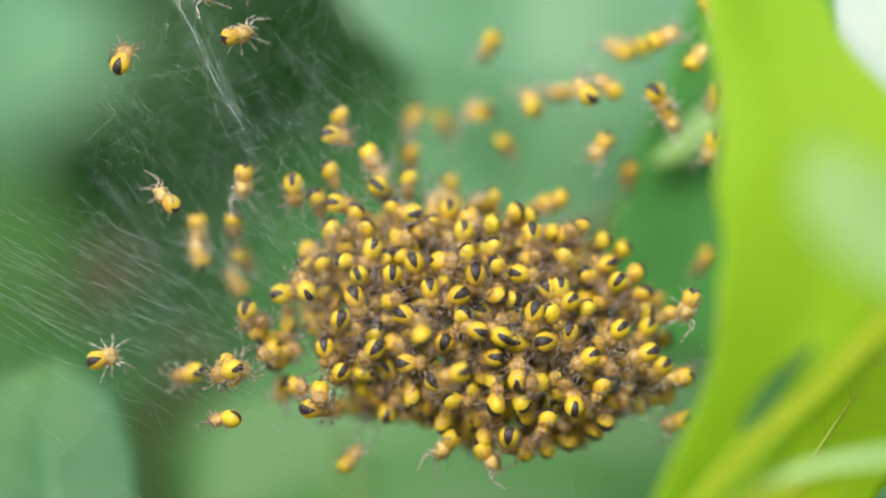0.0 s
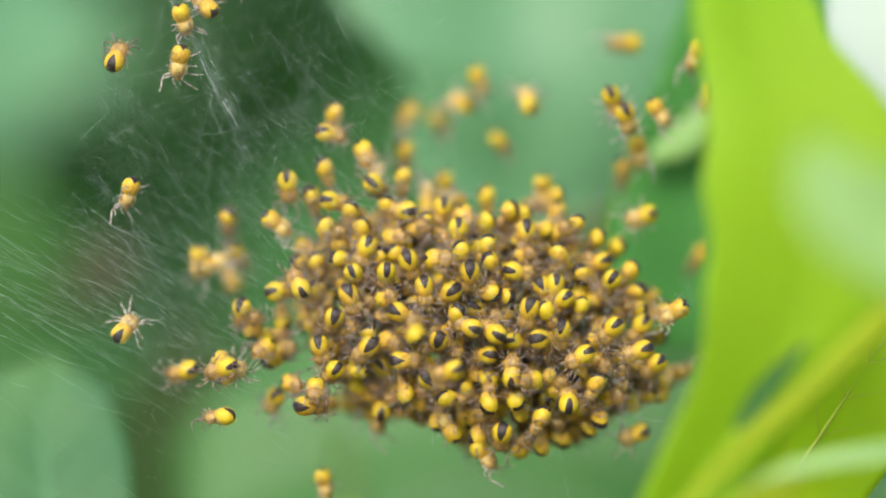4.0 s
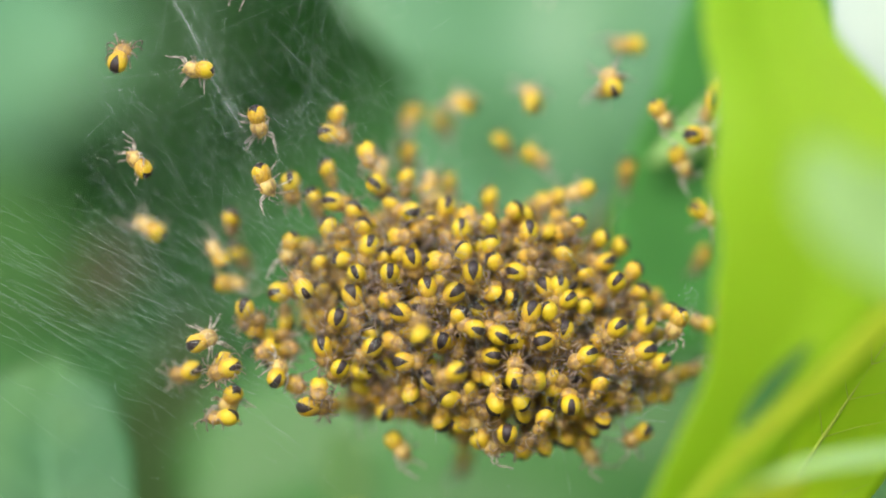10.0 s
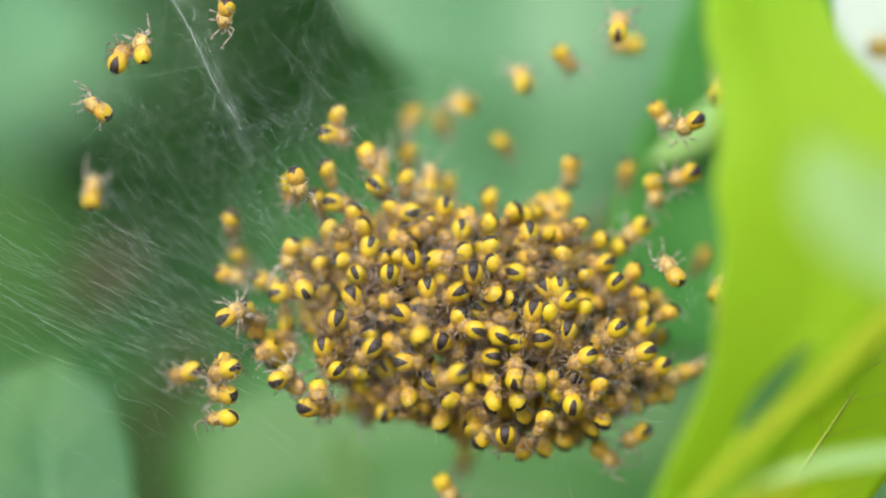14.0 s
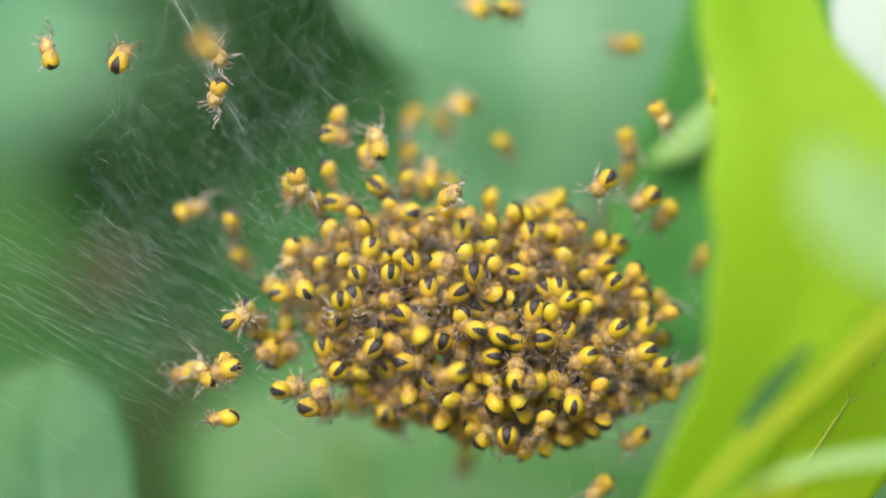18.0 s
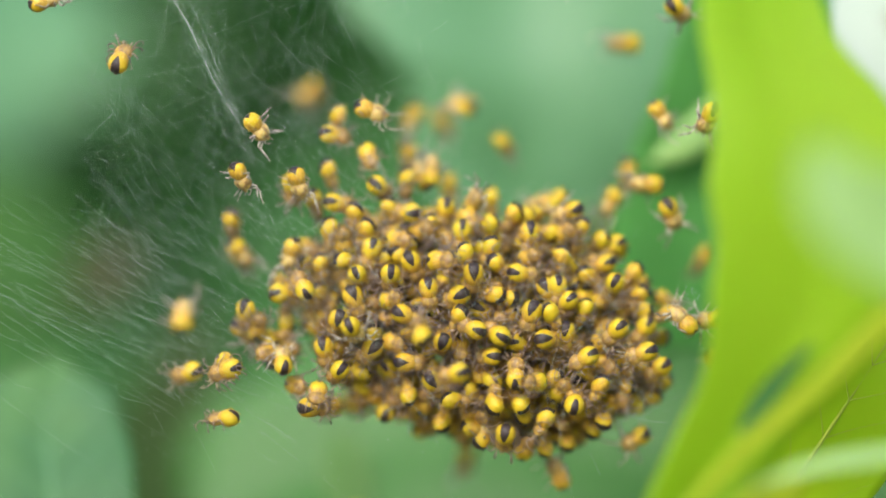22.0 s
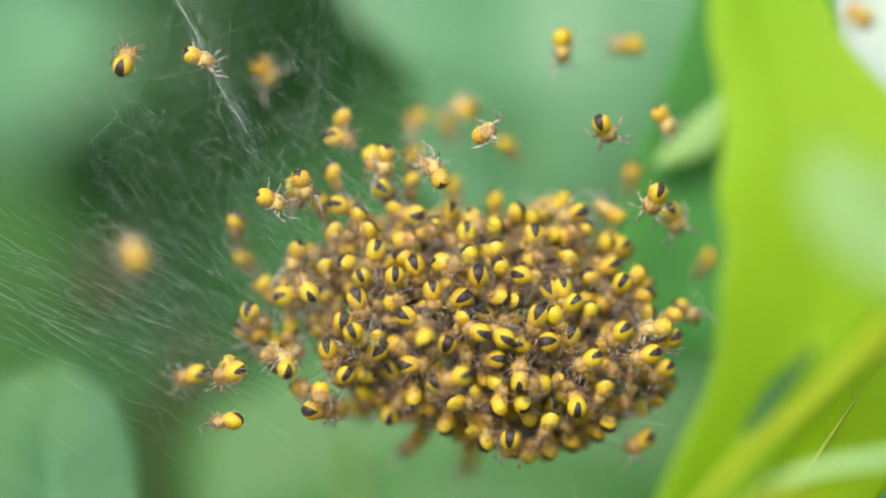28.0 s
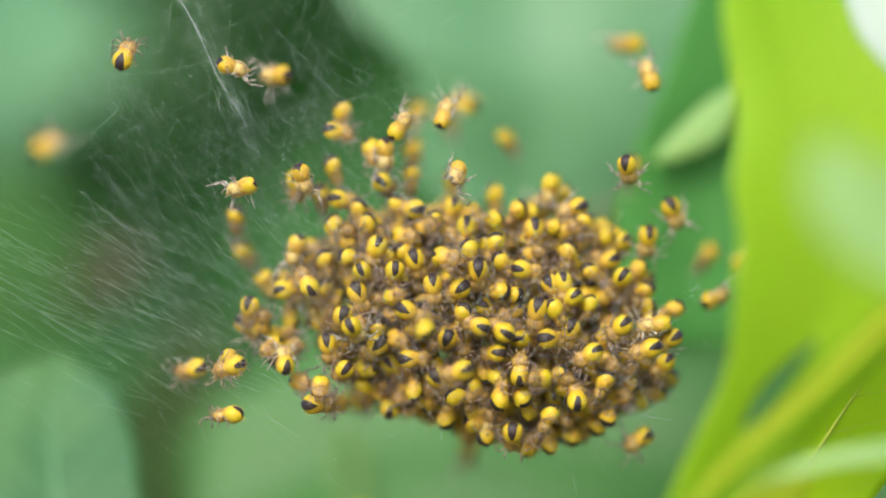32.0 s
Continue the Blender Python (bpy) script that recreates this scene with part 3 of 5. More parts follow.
rest(-4.37, 1.30, -3.64, 200, -60)
rest(-3.41, 2.00, -2.68, 230, -60)
rest(-2.38, 1.60, -4.21, 160, -60)
rest(-5.68, 0.50, -6.31, 90, -60)
rest(-6.81, 2.00, -6.15, 160, -60)
rest(-6.06, 0.30, -7.12, 180, 15)
rest(-3.76, 2.80, -6.31, 100, -30)
rest(-3.80, 1.90, -5.58, 0, -25)
rest(-2.65, 3.00, -7.35, 260, 20)
rest(-1.55, 1.50, -6.57, 270, -25)
rest(-0.66, 2.40, 1.19, 80, -25)
rest(-1.10, 2.60, 0.85, 200, -60)
rest(0.12, 2.90, 1.84, 80, 5)
rest(0.84, 1.90, 0.85, 90, 5)
rest(1.10, 2.60, 1.52, 100, -60)
rest(-0.19, 0.00, -0.48, 180, -50)
rest(0.96, 0.90, -0.18, 90, -20)
rest(2.12, 1.40, 0.15, 60, -15)
rest(3.17, 2.90, 1.71, 70, -20)
rest(3.75, 3.40, 1.50, 60, -25)
rest(3.92, 1.90, 0.75, 90, 8)
rest(4.80, 3.00, 0.85, 0, -30)
rest(2.05, 2.70, 1.14, 60, -25)
rest(1.34, 0.00, -1.12, 90, 28)
rest(2.37, 1.00, -0.69, 120, -5)
rest(3.39, 0.90, -1.05, 170, 12)
rest(-0.70, 0.30, -1.76, 95, 4)
rest(0.57, 0.30, -2.02, 30, 30)
rest(2.29, 0.50, -2.02, 0, -20)
rest(2.96, 0.90, -2.20, 20, -20)
rest(0.75, 0.00, -2.98, 80, -15)
rest(1.41, -0.40, -3.58, 340, 20)
rest(2.48, -0.20, -3.84, 330, 30)
rest(4.01, 0.00, -2.83, 75, 15)
rest(4.83, 0.00, -2.85, 110, -15)
rest(-0.06, 0.00, -4.18, 70, 55)
rest(4.52, 0.00, -4.10, 180, 42)
rest(3.39, 1.10, -4.20, 180, 18)
rest(2.16, 0.30, -4.82, 0, 40)
rest(0.70, 1.20, -4.28, 90, -50)
rest(4.67, 1.00, -1.77, 120, 6)
rest(-0.45, 0.00, -5.96, 130, 30)
rest(0.57, -2.50, -5.45, 20, 15)
rest(0.37, 0.30, -6.79, 180, -15)
rest(2.19, 1.10, -5.87, 300, -30)
rest(2.28, 0.20, -6.91, 270, -10)
rest(3.25, 0.00, -5.78, 270, 2)
rest(4.19, 0.00, -5.96, 0, -60)
rest(3.44, 0.60, -6.82, 270, -15)
rest(3.66, 1.60, -7.42, 260, -25)
rest(4.60, 0.30, -7.63, 60, -10)
rest(2.87, 0.20, -8.44, 90, 45)
rest(1.73, 1.60, -8.53, 260, -20)
rest(5.01, 1.00, -5.81, 45, -20)
rest(1.53, 1.70, -7.63, 200, -60)
rest(5.31, 5.80, 2.39, 45, -30)
rest(4.62, 6.60, 2.19, 30, -30)
rest(6.20, 3.00, 1.06, 60, -20)
rest(5.37, 3.00, 0.75, 200, -55)
rest(7.21, 3.80, 0.42, 50, -25)
rest(5.42, 2.00, -0.28, 110, -20)
rest(6.51, 2.40, -1.13, 150, -25)
rest(7.38, 2.90, -0.62, 20, 10)
rest(7.81, 1.40, -1.46, 60, 42)
rest(8.70, 3.40, -1.06, 60, -20)
rest(9.01, 3.40, -1.97, 20, -25)
rest(5.18, 1.00, -1.72, 90, 4)
rest(5.62, 0.90, -2.33, 45, 20)
rest(6.40, 1.50, -2.67, 60, -10)
rest(8.99, 2.90, -2.77, 0, -20)
rest(9.22, 2.40, -3.51, 60, 5)
rest(7.85, 0.40, -3.60, 45, 20)
rest(5.55, 0.50, -3.73, 80, 15)
rest(6.50, 0.50, -4.83, 30, 8)
rest(9.09, -0.30, -4.60, 20, 10)
rest(9.87, 1.90, -5.30, 45, 4)
rest(8.10, 1.60, -4.85, 220, -60)
rest(7.10, 0.90, -6.12, 60, -15)
rest(5.19, 1.30, -6.39, 240, -55)
rest(8.32, 2.40, -6.16, 300, -30)
rest(9.55, 3.80, -6.78, 20, -40)
rest(5.81, 0.40, -6.99, 270, 40)
rest(7.27, 1.90, -7.74, 290, -15)
rest(6.45, 2.10, -7.19, 200, -50)
rest(5.59, 3.40, -8.74, 300, -30)
rest(7.16, 2.60, -2.30, 210, -55)
rest(7.13, 1.80, -4.22, 180, -60)
rest(7.14, 1.90, -5.12, 150, -60)
rest(3.80, 2.00, -0.36, 200, -60)
rest(2.16, 5.50, 2.38, 90, -30)
rest(-6.31, 4.20, 0.03, 150, -60)
rest(-7.20, 3.40, -4.64, 200, -60)
rest(-4.70, 2.00, -4.35, 230, -60)
rest(-2.13, 2.40, 0.54, 180, -60)
rest(-0.07, 2.40, -7.84, 250, -40)
rest(-3.02, 2.40, 2.92, 140, 45)
rest(-7.70, 3.44, -5.08, 200, -20)
rest(-7.95, 3.22, -4.04, 180, -10)
rest(-7.40, 2.30, -1.96, 190, 10)
rest(10.00, 4.72, -4.07, 20, -25)
rest(-0.71, 5.95, -6.86, 300, -20)
rest(0.34, 6.16, -7.65, 250, -15)
rest(3.86, 4.47, -8.89, 290, -30)
rest(4.64, 4.30, -8.54, 300, -20)
rest(-4.46, 9.39, -7.25, 260, -30)
rest(-5.14, 4.44, -7.25, 0, -60)
rest(-1.38, 8.51, -7.40, 250, -30)
rest(-3.93, 9.29, -7.43, 200, -20)
rest(7.68, 2.60, -6.95, 200, -50)
rest(8.76, 3.60, -7.03, 320, -30)
rest(6.79, 3.00, -8.18, 290, -40)
rest(10.04, 4.20, -6.01, 20, -50)
rest(4.63, 2.40, -9.00, 280, -30)
rest(3.68, 2.60, -9.19, 250, -50)
rest(7.93, 2.40, -5.52, 180, -60)
rest(8.98, 2.80, -5.40, 40, -40)
rest(8.21, 3.00, -2.69, 210, -60)
rest(8.15, 4.60, 0.03, 60, -40)
rest(-0.97, 2.60, -7.07, 260, -50)
rest(-3.17, 3.00, -6.70, 250, -60)
hang(-14.67, 0.30, 8.47, 250, 28)
hang(-9.78, 4.50, 1.41, 100, -30)
hang(-9.56, 7.00, -0.21, 130, -40)
hang(-4.86, 4.00, 6.19, 80, -40)
hang(-5.20, 3.00, 5.28, 170, 15)
hang(-3.49, 3.00, 4.45, 110, -45)
hang(-5.29, 3.50, 3.66, 100, -25)
hang(-1.69, 4.00, 3.28, 80, -10)
hang(-1.65, 8.00, 4.62, 90, -30)
hang(0.21, 8.00, 3.18, 95, -30, [STRIDE_KINDS[0]])
hang(-1.39, 10.00, 6.49, 60, -40, [STRIDE_KINDS[1]])
hang(-0.11, 12.00, 6.23, 120, -40, [STRIDE_KINDS[2]])
hang(2.74, 8.50, 5.11, 130, -20)
hang(8.65, 8.00, 3.80, 80, -20)
hang(12.35, 9.00, -0.29, 60, -30)
hang(-9.01, 2.00, -2.78, 90, 25)
hang(-8.57, 2.50, -3.64, 250, -50)
hang(-11.54, 2.50, -5.57, 20, 15)
hang(-9.91, 1.00, -5.14, 120, -50)
hang(-9.68, 0.50, -5.39, 20, 10)
hang(-9.76, 0.50, -7.61, 0, -5)
hang(-7.90, 2.00, -4.53, 30, -55)
hang(10.35, 3.00, -2.87, 20, -5)
hang(-6.94, 2.50, 3.00, 95, 15)

# those deeper in the heap: the outer ones singly, the innermost as one mass
def heap():
    lean = radians(-16)
    placed, inner = [], []
    taken = [Vector(p[:3]) for _, p in resting]
    tries = 0
    while len(placed) < 560 and tries < 30000:
        tries += 1
        a, r = dice.uniform(0, 2 * math.pi), math.sqrt(dice.random())
        ex, ez = math.cos(a) * r * 8.3, math.sin(a) * r * 4.9
        spot = Vector((1.55 + ex * math.cos(lean) - ez * math.sin(lean), 1.2 + 2.2 * r * r + dice.uniform(0, 4.6), -3.5 + ex * math.sin(lean) + ez * math.cos(lean)))
        if all((spot - q).length > 0.64 for q in placed) and all((spot - q).length > 0.62 for q in taken):
            placed.append(spot)
    placed.sort(key=lambda q: q.y)
    for k, spot in enumerate(placed):
        rear, tilt = dice.uniform(0, 360), dice.choice((-65, -60, -50, -30, -20, 20))
        if k < 105:
            rest(spot.x, spot.y, spot.z, rear, tilt)
        else:
            inner.append(stance(spot.x, spot.y, spot.z, rear, tilt, dice.uniform(-70, 70)))
    slots = (ABDOMEN, THORAX, LEG)
    verts, faces, spots, used_slots = [], [], [], []
    pieces = []
    for child in CURLED_KINDS[0].children:
        data = child.data
        pieces.append((slots.index(data.materials[0]), child.matrix_local.copy(), [v.co.copy() for v in data.vertices], [tuple(p.vertices) for p in data.polygons]))
    for m in inner:
        for slot, local, points, polygons in pieces:
            start = len(verts)
            both = m @ local
            verts.extend(both @ p for p in points)
            spots.extend(c for p in points for c in p)
            faces.extend(tuple(i + start for i in q) for q in polygons)
            used_slots.extend([slot] * len(polygons))
    data = bpy.data.meshes.new("spiderling_heap")
    data.from_pydata(verts, [], faces)
    data.attributes.new("body", "FLOAT_VECTOR", "POINT").data.foreach_set("vector", spots)
    for m in slots:
        data.materials.append(m)
    data.polygons.foreach_set("material_index", used_slots)
    data.polygons.foreach_set("use_smooth", [True] * len(faces))
    tagged(new("spiderling_heap", data), "packed spiderlings in the depth of the cluster", "spiderlings", kind="stuff")


heap()


# ---- silk ----
def strands(name, label, lines):
    """Silk threads, each a fine sagging tube."""
    bm = bmesh.new()
    for a, b, sag, radius in lines:
        pts = []
        for i in range(7):
            t = i / 6
            p = a.lerp(b, t)
            p.z -= sag * MM * 4 * t * (1 - t)
            pts.append(p)
        tube(bm, pts, [radius * MM] * 7, 3)
    ob = new(name, mesh_from(bm, name, [SILK]))
    return tagged(ob, label, "spider silk", kind="stuff")


def build_silk():
    rng = random.Random(8)
    u = rng.uniform
    lines = []
    for k in range(26):  # the bright sheaf that comes down from above
        lines.append((at(-12.0 + u(-0.9, 0.9), 12.2, u(-1, 4)), at(-8.45 + u(-0.25, 0.25), 4.2 + u(-1.2, 1.2), u(0, 1.5)), u(-0.1, 0.2), u(0.0010, 0.0024)))
    strands("silk_sheaf", "pale sheaf of silk threads drawn taut from above", lines)
    lines = []
    for k in range(95):  # the slanting sheet on the open side
        x, z = u(-24, -13), u(-5.0, 3.4)
        run = u(4, 12)
        lines.append((at(x, z, u(-2.5, 3.0)), at(x + run, z - run * u(0.20, 0.85), u(-2.0, 2.5)), u(-0.3, 0.6), u(0.0010, 0.0027)))
    for k in range(38):
        x, z = u(-24, -15), u(-2.6, 2.2)
        run = u(5, 13)
        lines.append((at(x, z, u(-0.5, 0.6)), at(x + run, z - run * u(0.36, 0.66), u(-0.5, 0.6)), u(-0.2, 0.4), u(0.0017, 0.0035)))
    strands("silk_sheet", "slanting sheet of fine white silk threads", lines)
    lines = []
    for k in range(420):  # the tangle between sheaf and cluster
        x, z = u(-17, -5), u(-1, 10)
        a = radians(rng.choice((-62, -56, -50, -38, -30, 20, 75)) + u(-14, 14))
        run = u(3, 11)
        lines.append((at(x, z, u(-2.0, 3.5)), at(x + run * math.cos(a), z + run * math.sin(a), u(-1.5, 3.0)), u(-0.2, 0.3), u(0.0009, 0.0028)))
    for k in range(30):
        lines.append((at(u(-16, -2), 12.5, u(-2, 10)), at(u(-10, 3), u(0, 4), u(0, 5)), u(-0.2, 0.3), u(0.0016, 0.0032)))
    strands("silk_tangle", "loose tangle of fine silk threads round the cluster", lines)
    lines = []
    for k in range(40):  # threads that carry the heap and reach the leaves
        a = u(0, 2 * math.pi)
        lines.append((at(1.5 + 7 * math.cos(a), -3.5 + 4 * math.sin(a), u(0, 4)), at(1.5 + u(13, 20) * math.cos(a), -3.5 + u(9, 14) * math.sin(a), u(2, 16)), u(-0.2, 0.2), u(0.0008, 0.0017)))
    strands("silk_guy_threads", "fine silk threads holding the cluster to the leaves", lines)
    lines = []
    for k in range(210):  # the loose veil spun over the heap itself
        a, r = u(0, 2 * math.pi), math.sqrt(rng.random())
        x, z = 1.5 + 8.5 * r * math.cos(a), -3.3 + 4.8 * r * math.sin(a) - 0.28 * 8.5 * r * math.cos(a)
        b = u(0, 2 * math.pi)
        run = u(1, 4)
        lines.append((at(x, z, u(-1.8, 1.0)), at(x + run * math.cos(b), z + run * math.sin(b), u(-1.8, 1.0)), u(-0.4, 0.4), u(0.002, 0.005)))
    strands("silk_veil", "wispy veil of silk threads over the cluster", lines)
    for name, label, points, radius in (
            ("silk_thread", "kinked pale silk thread below a spiderling", ((-15.3, 7.4), (-15.2, 6.6), (-14.9, 6.2), (-15.7, 5.4), (-16.2, 4.9)), 0.004),
            ("silk_thread", "taut bright silk thread slanting down", ((-9.1, 11.4), (-8.1, 8.4)), 0.004),
            ("silk_thread", "taut bright silk thread slanting down", ((-9.0, 11.1), (-5.7, 7.6), (-3.6, 4.9)), 0.004),
            ("silk_thread", "short bent silk thread with a bright end", ((-15.7, 4.1), (-15.2, 4.0), (-14.5, 3.2)), 0.006),
            ("silk_thread", "curled silk thread with bright specks", ((-14.8, -5.9), (-14.6, -6.6), (-13.3, -7.0), (-12.9, -7.7)), 0.0035),
            ("silk_strand", "thick bluish strand of bundled silk", ((-12.3, 11.5), (-11.3, 9.7), (-10.3, 7.5), (-8.8, 5.0)), 0.012),
            ("silk_strand", "thick bluish strand of bundled silk", ((-11.6, 11.5), (-10.8, 9.7), (-9.6, 6.6)), 0.004),
            ("silk_strand", "pale strand of bundled silk near the cluster", ((-16.6, 2.5), (-15.0, 1.2), (-13.8, 0.5)), 0.007)):
        bm = bmesh.new()
        line = curve_points([at(x, z, 1.0 if name == "silk_strand" else 0.4) for x, z in points], 6)
        tube(bm, line, [radius * MM] * len(line), 5)
        tagged(new(name, mesh_from(bm, name, [SILK])), label, "spider silk", "single silk threads")
    bm = bmesh.new()
    for k in range(150):  # crumbs and droplets caught on the threads
        x, z = rng.choice(((u(-19, -6), u(-11, 6)), (u(-18, -8), u(-11, -5)), (u(9, 12), u(-5, -1)), (u(-8, 4), u(-11, -7)), (u(10.9, 11.5), u(-2.6, -1.6))))
        egg(bm, u(0.02, 0.07), u(0.02, 0.05), u(0.02, 0.05), 0, 4, 5, at(x, z, u(-1, 2)) / MM)
    tagged(new("silk_specks", mesh_from(bm, "silk_specks", [SILK])), "tiny white specks caught on the silk", "spider silk", kind="stuff")


build_silk()


# ---- what moves ----
SWAY = ((0, 0.16), (1, 0.05), (3, -0.05), (6, -0.3), (9, 0), (13, 0.25), (16, 0.05), (19, -0.16), (23, -0.02), (28, 0.14), (30, 0.3), (32, 0.72))  # the lime leaf in the wind
def prowl(rows, tilt, roll, kinds=STRIDE_KINDS):
    """A spiderling that walks the threads: rows of seconds, x, y, z and the way its tail points."""
    t, x, y, z, rear = rows[0]
    roll = math.copysign(158 - 0.5 * abs(roll), roll) if tilt < 35 and abs(roll) > 30 else 0.45 * roll  # most cling to the far side of a thread, belly outward
    ob = settle(kinds, stance(x, y, z, rear, tilt, roll), dice.uniform(0.96, 1.06), "yellow spiderling with spread legs climbing on silk threads", "spiderlings in the silk")
    size = ob.scale.x
    walk(ob, [(t, stance(x, y, z, rear, tilt, roll)) for t, x, y, z, rear in rows])
    ob.scale = (size, size, size)
    legs = [c for c in ob.children if c.name.startswith("leg")]
    spans = [(a[0], b[0]) for a, b in zip(rows, rows[1:]) if math.dist(a[1:4], b[1:4]) > 0.5 * (b[0] - a[0])]
    for k, leg in enumerate(legs):
        hip = leg.location.copy()
        beat, keys = (k + k // 4) % 2, [(0.0, 0.0, 0.0)]
        for a, b in spans:
            steps = max(2, round((b - a) / 0.4))
            for i in range(1, steps + 1):
                s = 1 if (i + beat) % 2 else -1
                t = a + (b - a) * i / steps
                keys.append((t, 13.0 * s, 6.0 * s))
        if keys[-1][0] < 31.9:
            keys.append((32.0, keys[-1][1], keys[-1][2]))
        if len(keys) > 2:
            walk(leg, [(t, pose(hip.x, hip.y, hip.z, lift, 0, swing)) for t, swing, lift in keys])


def stir(ob, place, rng):
    """A resting spiderling shifts its weight now and then."""
    x, y, z, rear, tilt, roll = place
    size = ob.scale.x
    rows, t, last = [(0.0, stance(*place))], rng.uniform(0.5, 6), place
    while t < 30:
        rows.append((t, stance(*last)))
        last = (x + rng.uniform(-0.09, 0.09), y, z + rng.uniform(-0.09, 0.09), rear + rng.uniform(-9, 9), tilt + rng.uniform(-6, 6), roll)
        t += rng.uniform(0.5, 1.1)
        rows.append((t, stance(*last)))
        t += rng.uniform(1.5, 7)
    rows.append((32.0, stance(*last)))
    walk(ob, rows)
    ob.scale = (size, size, size)


def motions():
    rng = random.Random(77)
    for k, (ob, place) in enumerate(resting):
        if k % 3 == 0:
            stir(ob, place, rng)
    rest_at = lime.location / MM
    walk(lime, [(t, pose((rest_at.x + d) * MM, rest_at.y * MM, rest_at.z * MM)) for t, d in SWAY])
    prowl([(0, -9.68, 0.80, 9.70, 198), (1, -9.14, 0.80, 9.87, 169), (2, -8.84, 0.80, 9.54, 239), (3, -9.80, 0.80, 10.27, 309), (6, -10.78, 0.80, 11.15, 321), (7, -10.56, 0.80, 10.90, 391), (8, -9.54, 0.80, 9.91, 461), (9, -8.98, 0.80, 8.98, 466), (10, -8.42, 0.80, 6.01, 464), (11, -7.96, 0.80, 4.89, 491), (12, -7.02, 0.80, 4.43, 487), (13, -6.78, 0.80, 3.30, 468), (14, -6.65, 0.80, 3.26, 468), (32, -6.65, 0.80, 3.26, 468)], 25, -33)
    prowl([(0, -10.79, 0.00, 12.33, 93), (1, -10.71, 0.00, 10.85, 94), (2, -10.58, 0.00, 9.45, 64), (3, -11.69, 0.00, 8.83, 64), (6, -11.45, 0.00, 7.67, 129), (7, -9.35, 0.00, 5.88, 143), (8, -8.35, 0.00, 5.34, 120), (9, -8.58, 0.00, 4.56, 96), (10, -8.15, 0.00, 3.34, 111), (11, -7.54, 0.00, 1.81, 112), (12, -7.20, 0.00, 0.92, 118), (13, -6.65, 3.00, 0.10, 140), (14, -5.86, 5.00, -0.20, 159), (32, -5.86, 5.00, -0.20, 159)], 15, 50)
    prowl([(0, -12.45, 0.80, 2.15, 313), (1, -12.80, 0.80, 2.53, 316), (2, -13.08, 0.80, 2.76, 340), (3, -13.92, 0.80, 2.93, 402), (6, -14.03, 0.80, 1.92, 465), (7, -13.61, 0.80, 1.79, 535), (8, -13.02, 0.80, 2.47, 572), (9, -12.64, 0.80, 2.40, 642), (10, -13.61, 0.80, 3.68, 667), (11, -14.07, 0.80, 4.32, 679), (12, -14.82, 0.80, 4.73, 669), (13, -15.25, 0.80, 5.76, 652), (14, -15.42, 0.80, 6.25, 681), (17, -17.60, 0.80, 7.69, 675), (18, -17.82, 0.80, 8.66, 644), (19, -18.08, 0.80, 9.63, 648), (20, -18.37, 0.80, 10.31, 652), (21, -18.56, 0.80, 10.81, 626), (22, -18.30, 0.80, 11.19, 556), (23, -17.07, 0.80, 10.47, 511), (24, -15.78, 0.80, 9.80, 540), (25, -15.15, 0.80, 10.46, 528), (28, -11.52, 0.80, 8.90, 517), (29, -10.50, 0.80, 8.45, 522), (30, -10.12, 0.80, 8.45, 518), (31, -9.70, 0.80, 8.12, 518), (32, -9.98, 0.80, 8.20, 518)], 20, 72)
    prowl([(0, -9.20, 2.50, 3.46, 84), (1, -9.30, 2.50, 3.38, 84), (2, -9.46, 2.50, 3.30, 120), (3, -8.62, 2.50, 2.18, 137), (6, -6.72, 2.50, 0.75, 141), (7, -6.68, 2.50, 0.59, 141), (8, -6.68, 2.50, 0.50, 141), (9, -6.92, 2.50, 0.41, 71), (12, -6.90, 2.50, 0.03, 71), (32, -6.90, 2.50, 0.03, 71)], 20, 44)
    prowl([(0, -11.46, 5.00, 1.26, 98), (1, -11.36, 5.00, 0.55, 100), (2, -11.23, 5.00, -0.11, 110), (3, -11.08, 5.00, -0.22, 81), (6, -11.33, 5.00, -0.76, 151), (7, -10.25, 5.00, 0.24, 221), (8, -10.59, 5.00, 0.07, 291), (9, -11.32, 5.00, 0.24, 344), (10, -13.33, 5.00, 0.84, 333), (11, -14.25, 5.00, 1.70, 324), (12, -14.42, 5.00, 1.62, 339), (13, -14.80, 5.00, 1.91, 337), (14, -16.26, 5.00, 2.39, 267), (17, -12.68, 5.00, 1.29, 197), (18, -11.96, 5.00, 1.74, 202), (19, -11.58, 5.00, 1.74, 193), (20, -10.67, 5.00, 2.04, 137), (21, -10.34, 5.00, 0.56, 119), (22, -9.55, 5.00, 0.06, 133), (23, -8.96, 5.00, -0.93, 124), (24, -8.47, 5.00, -1.54, 128), (32, -8.47, 5.00, -1.54, 128)], 25, -62)
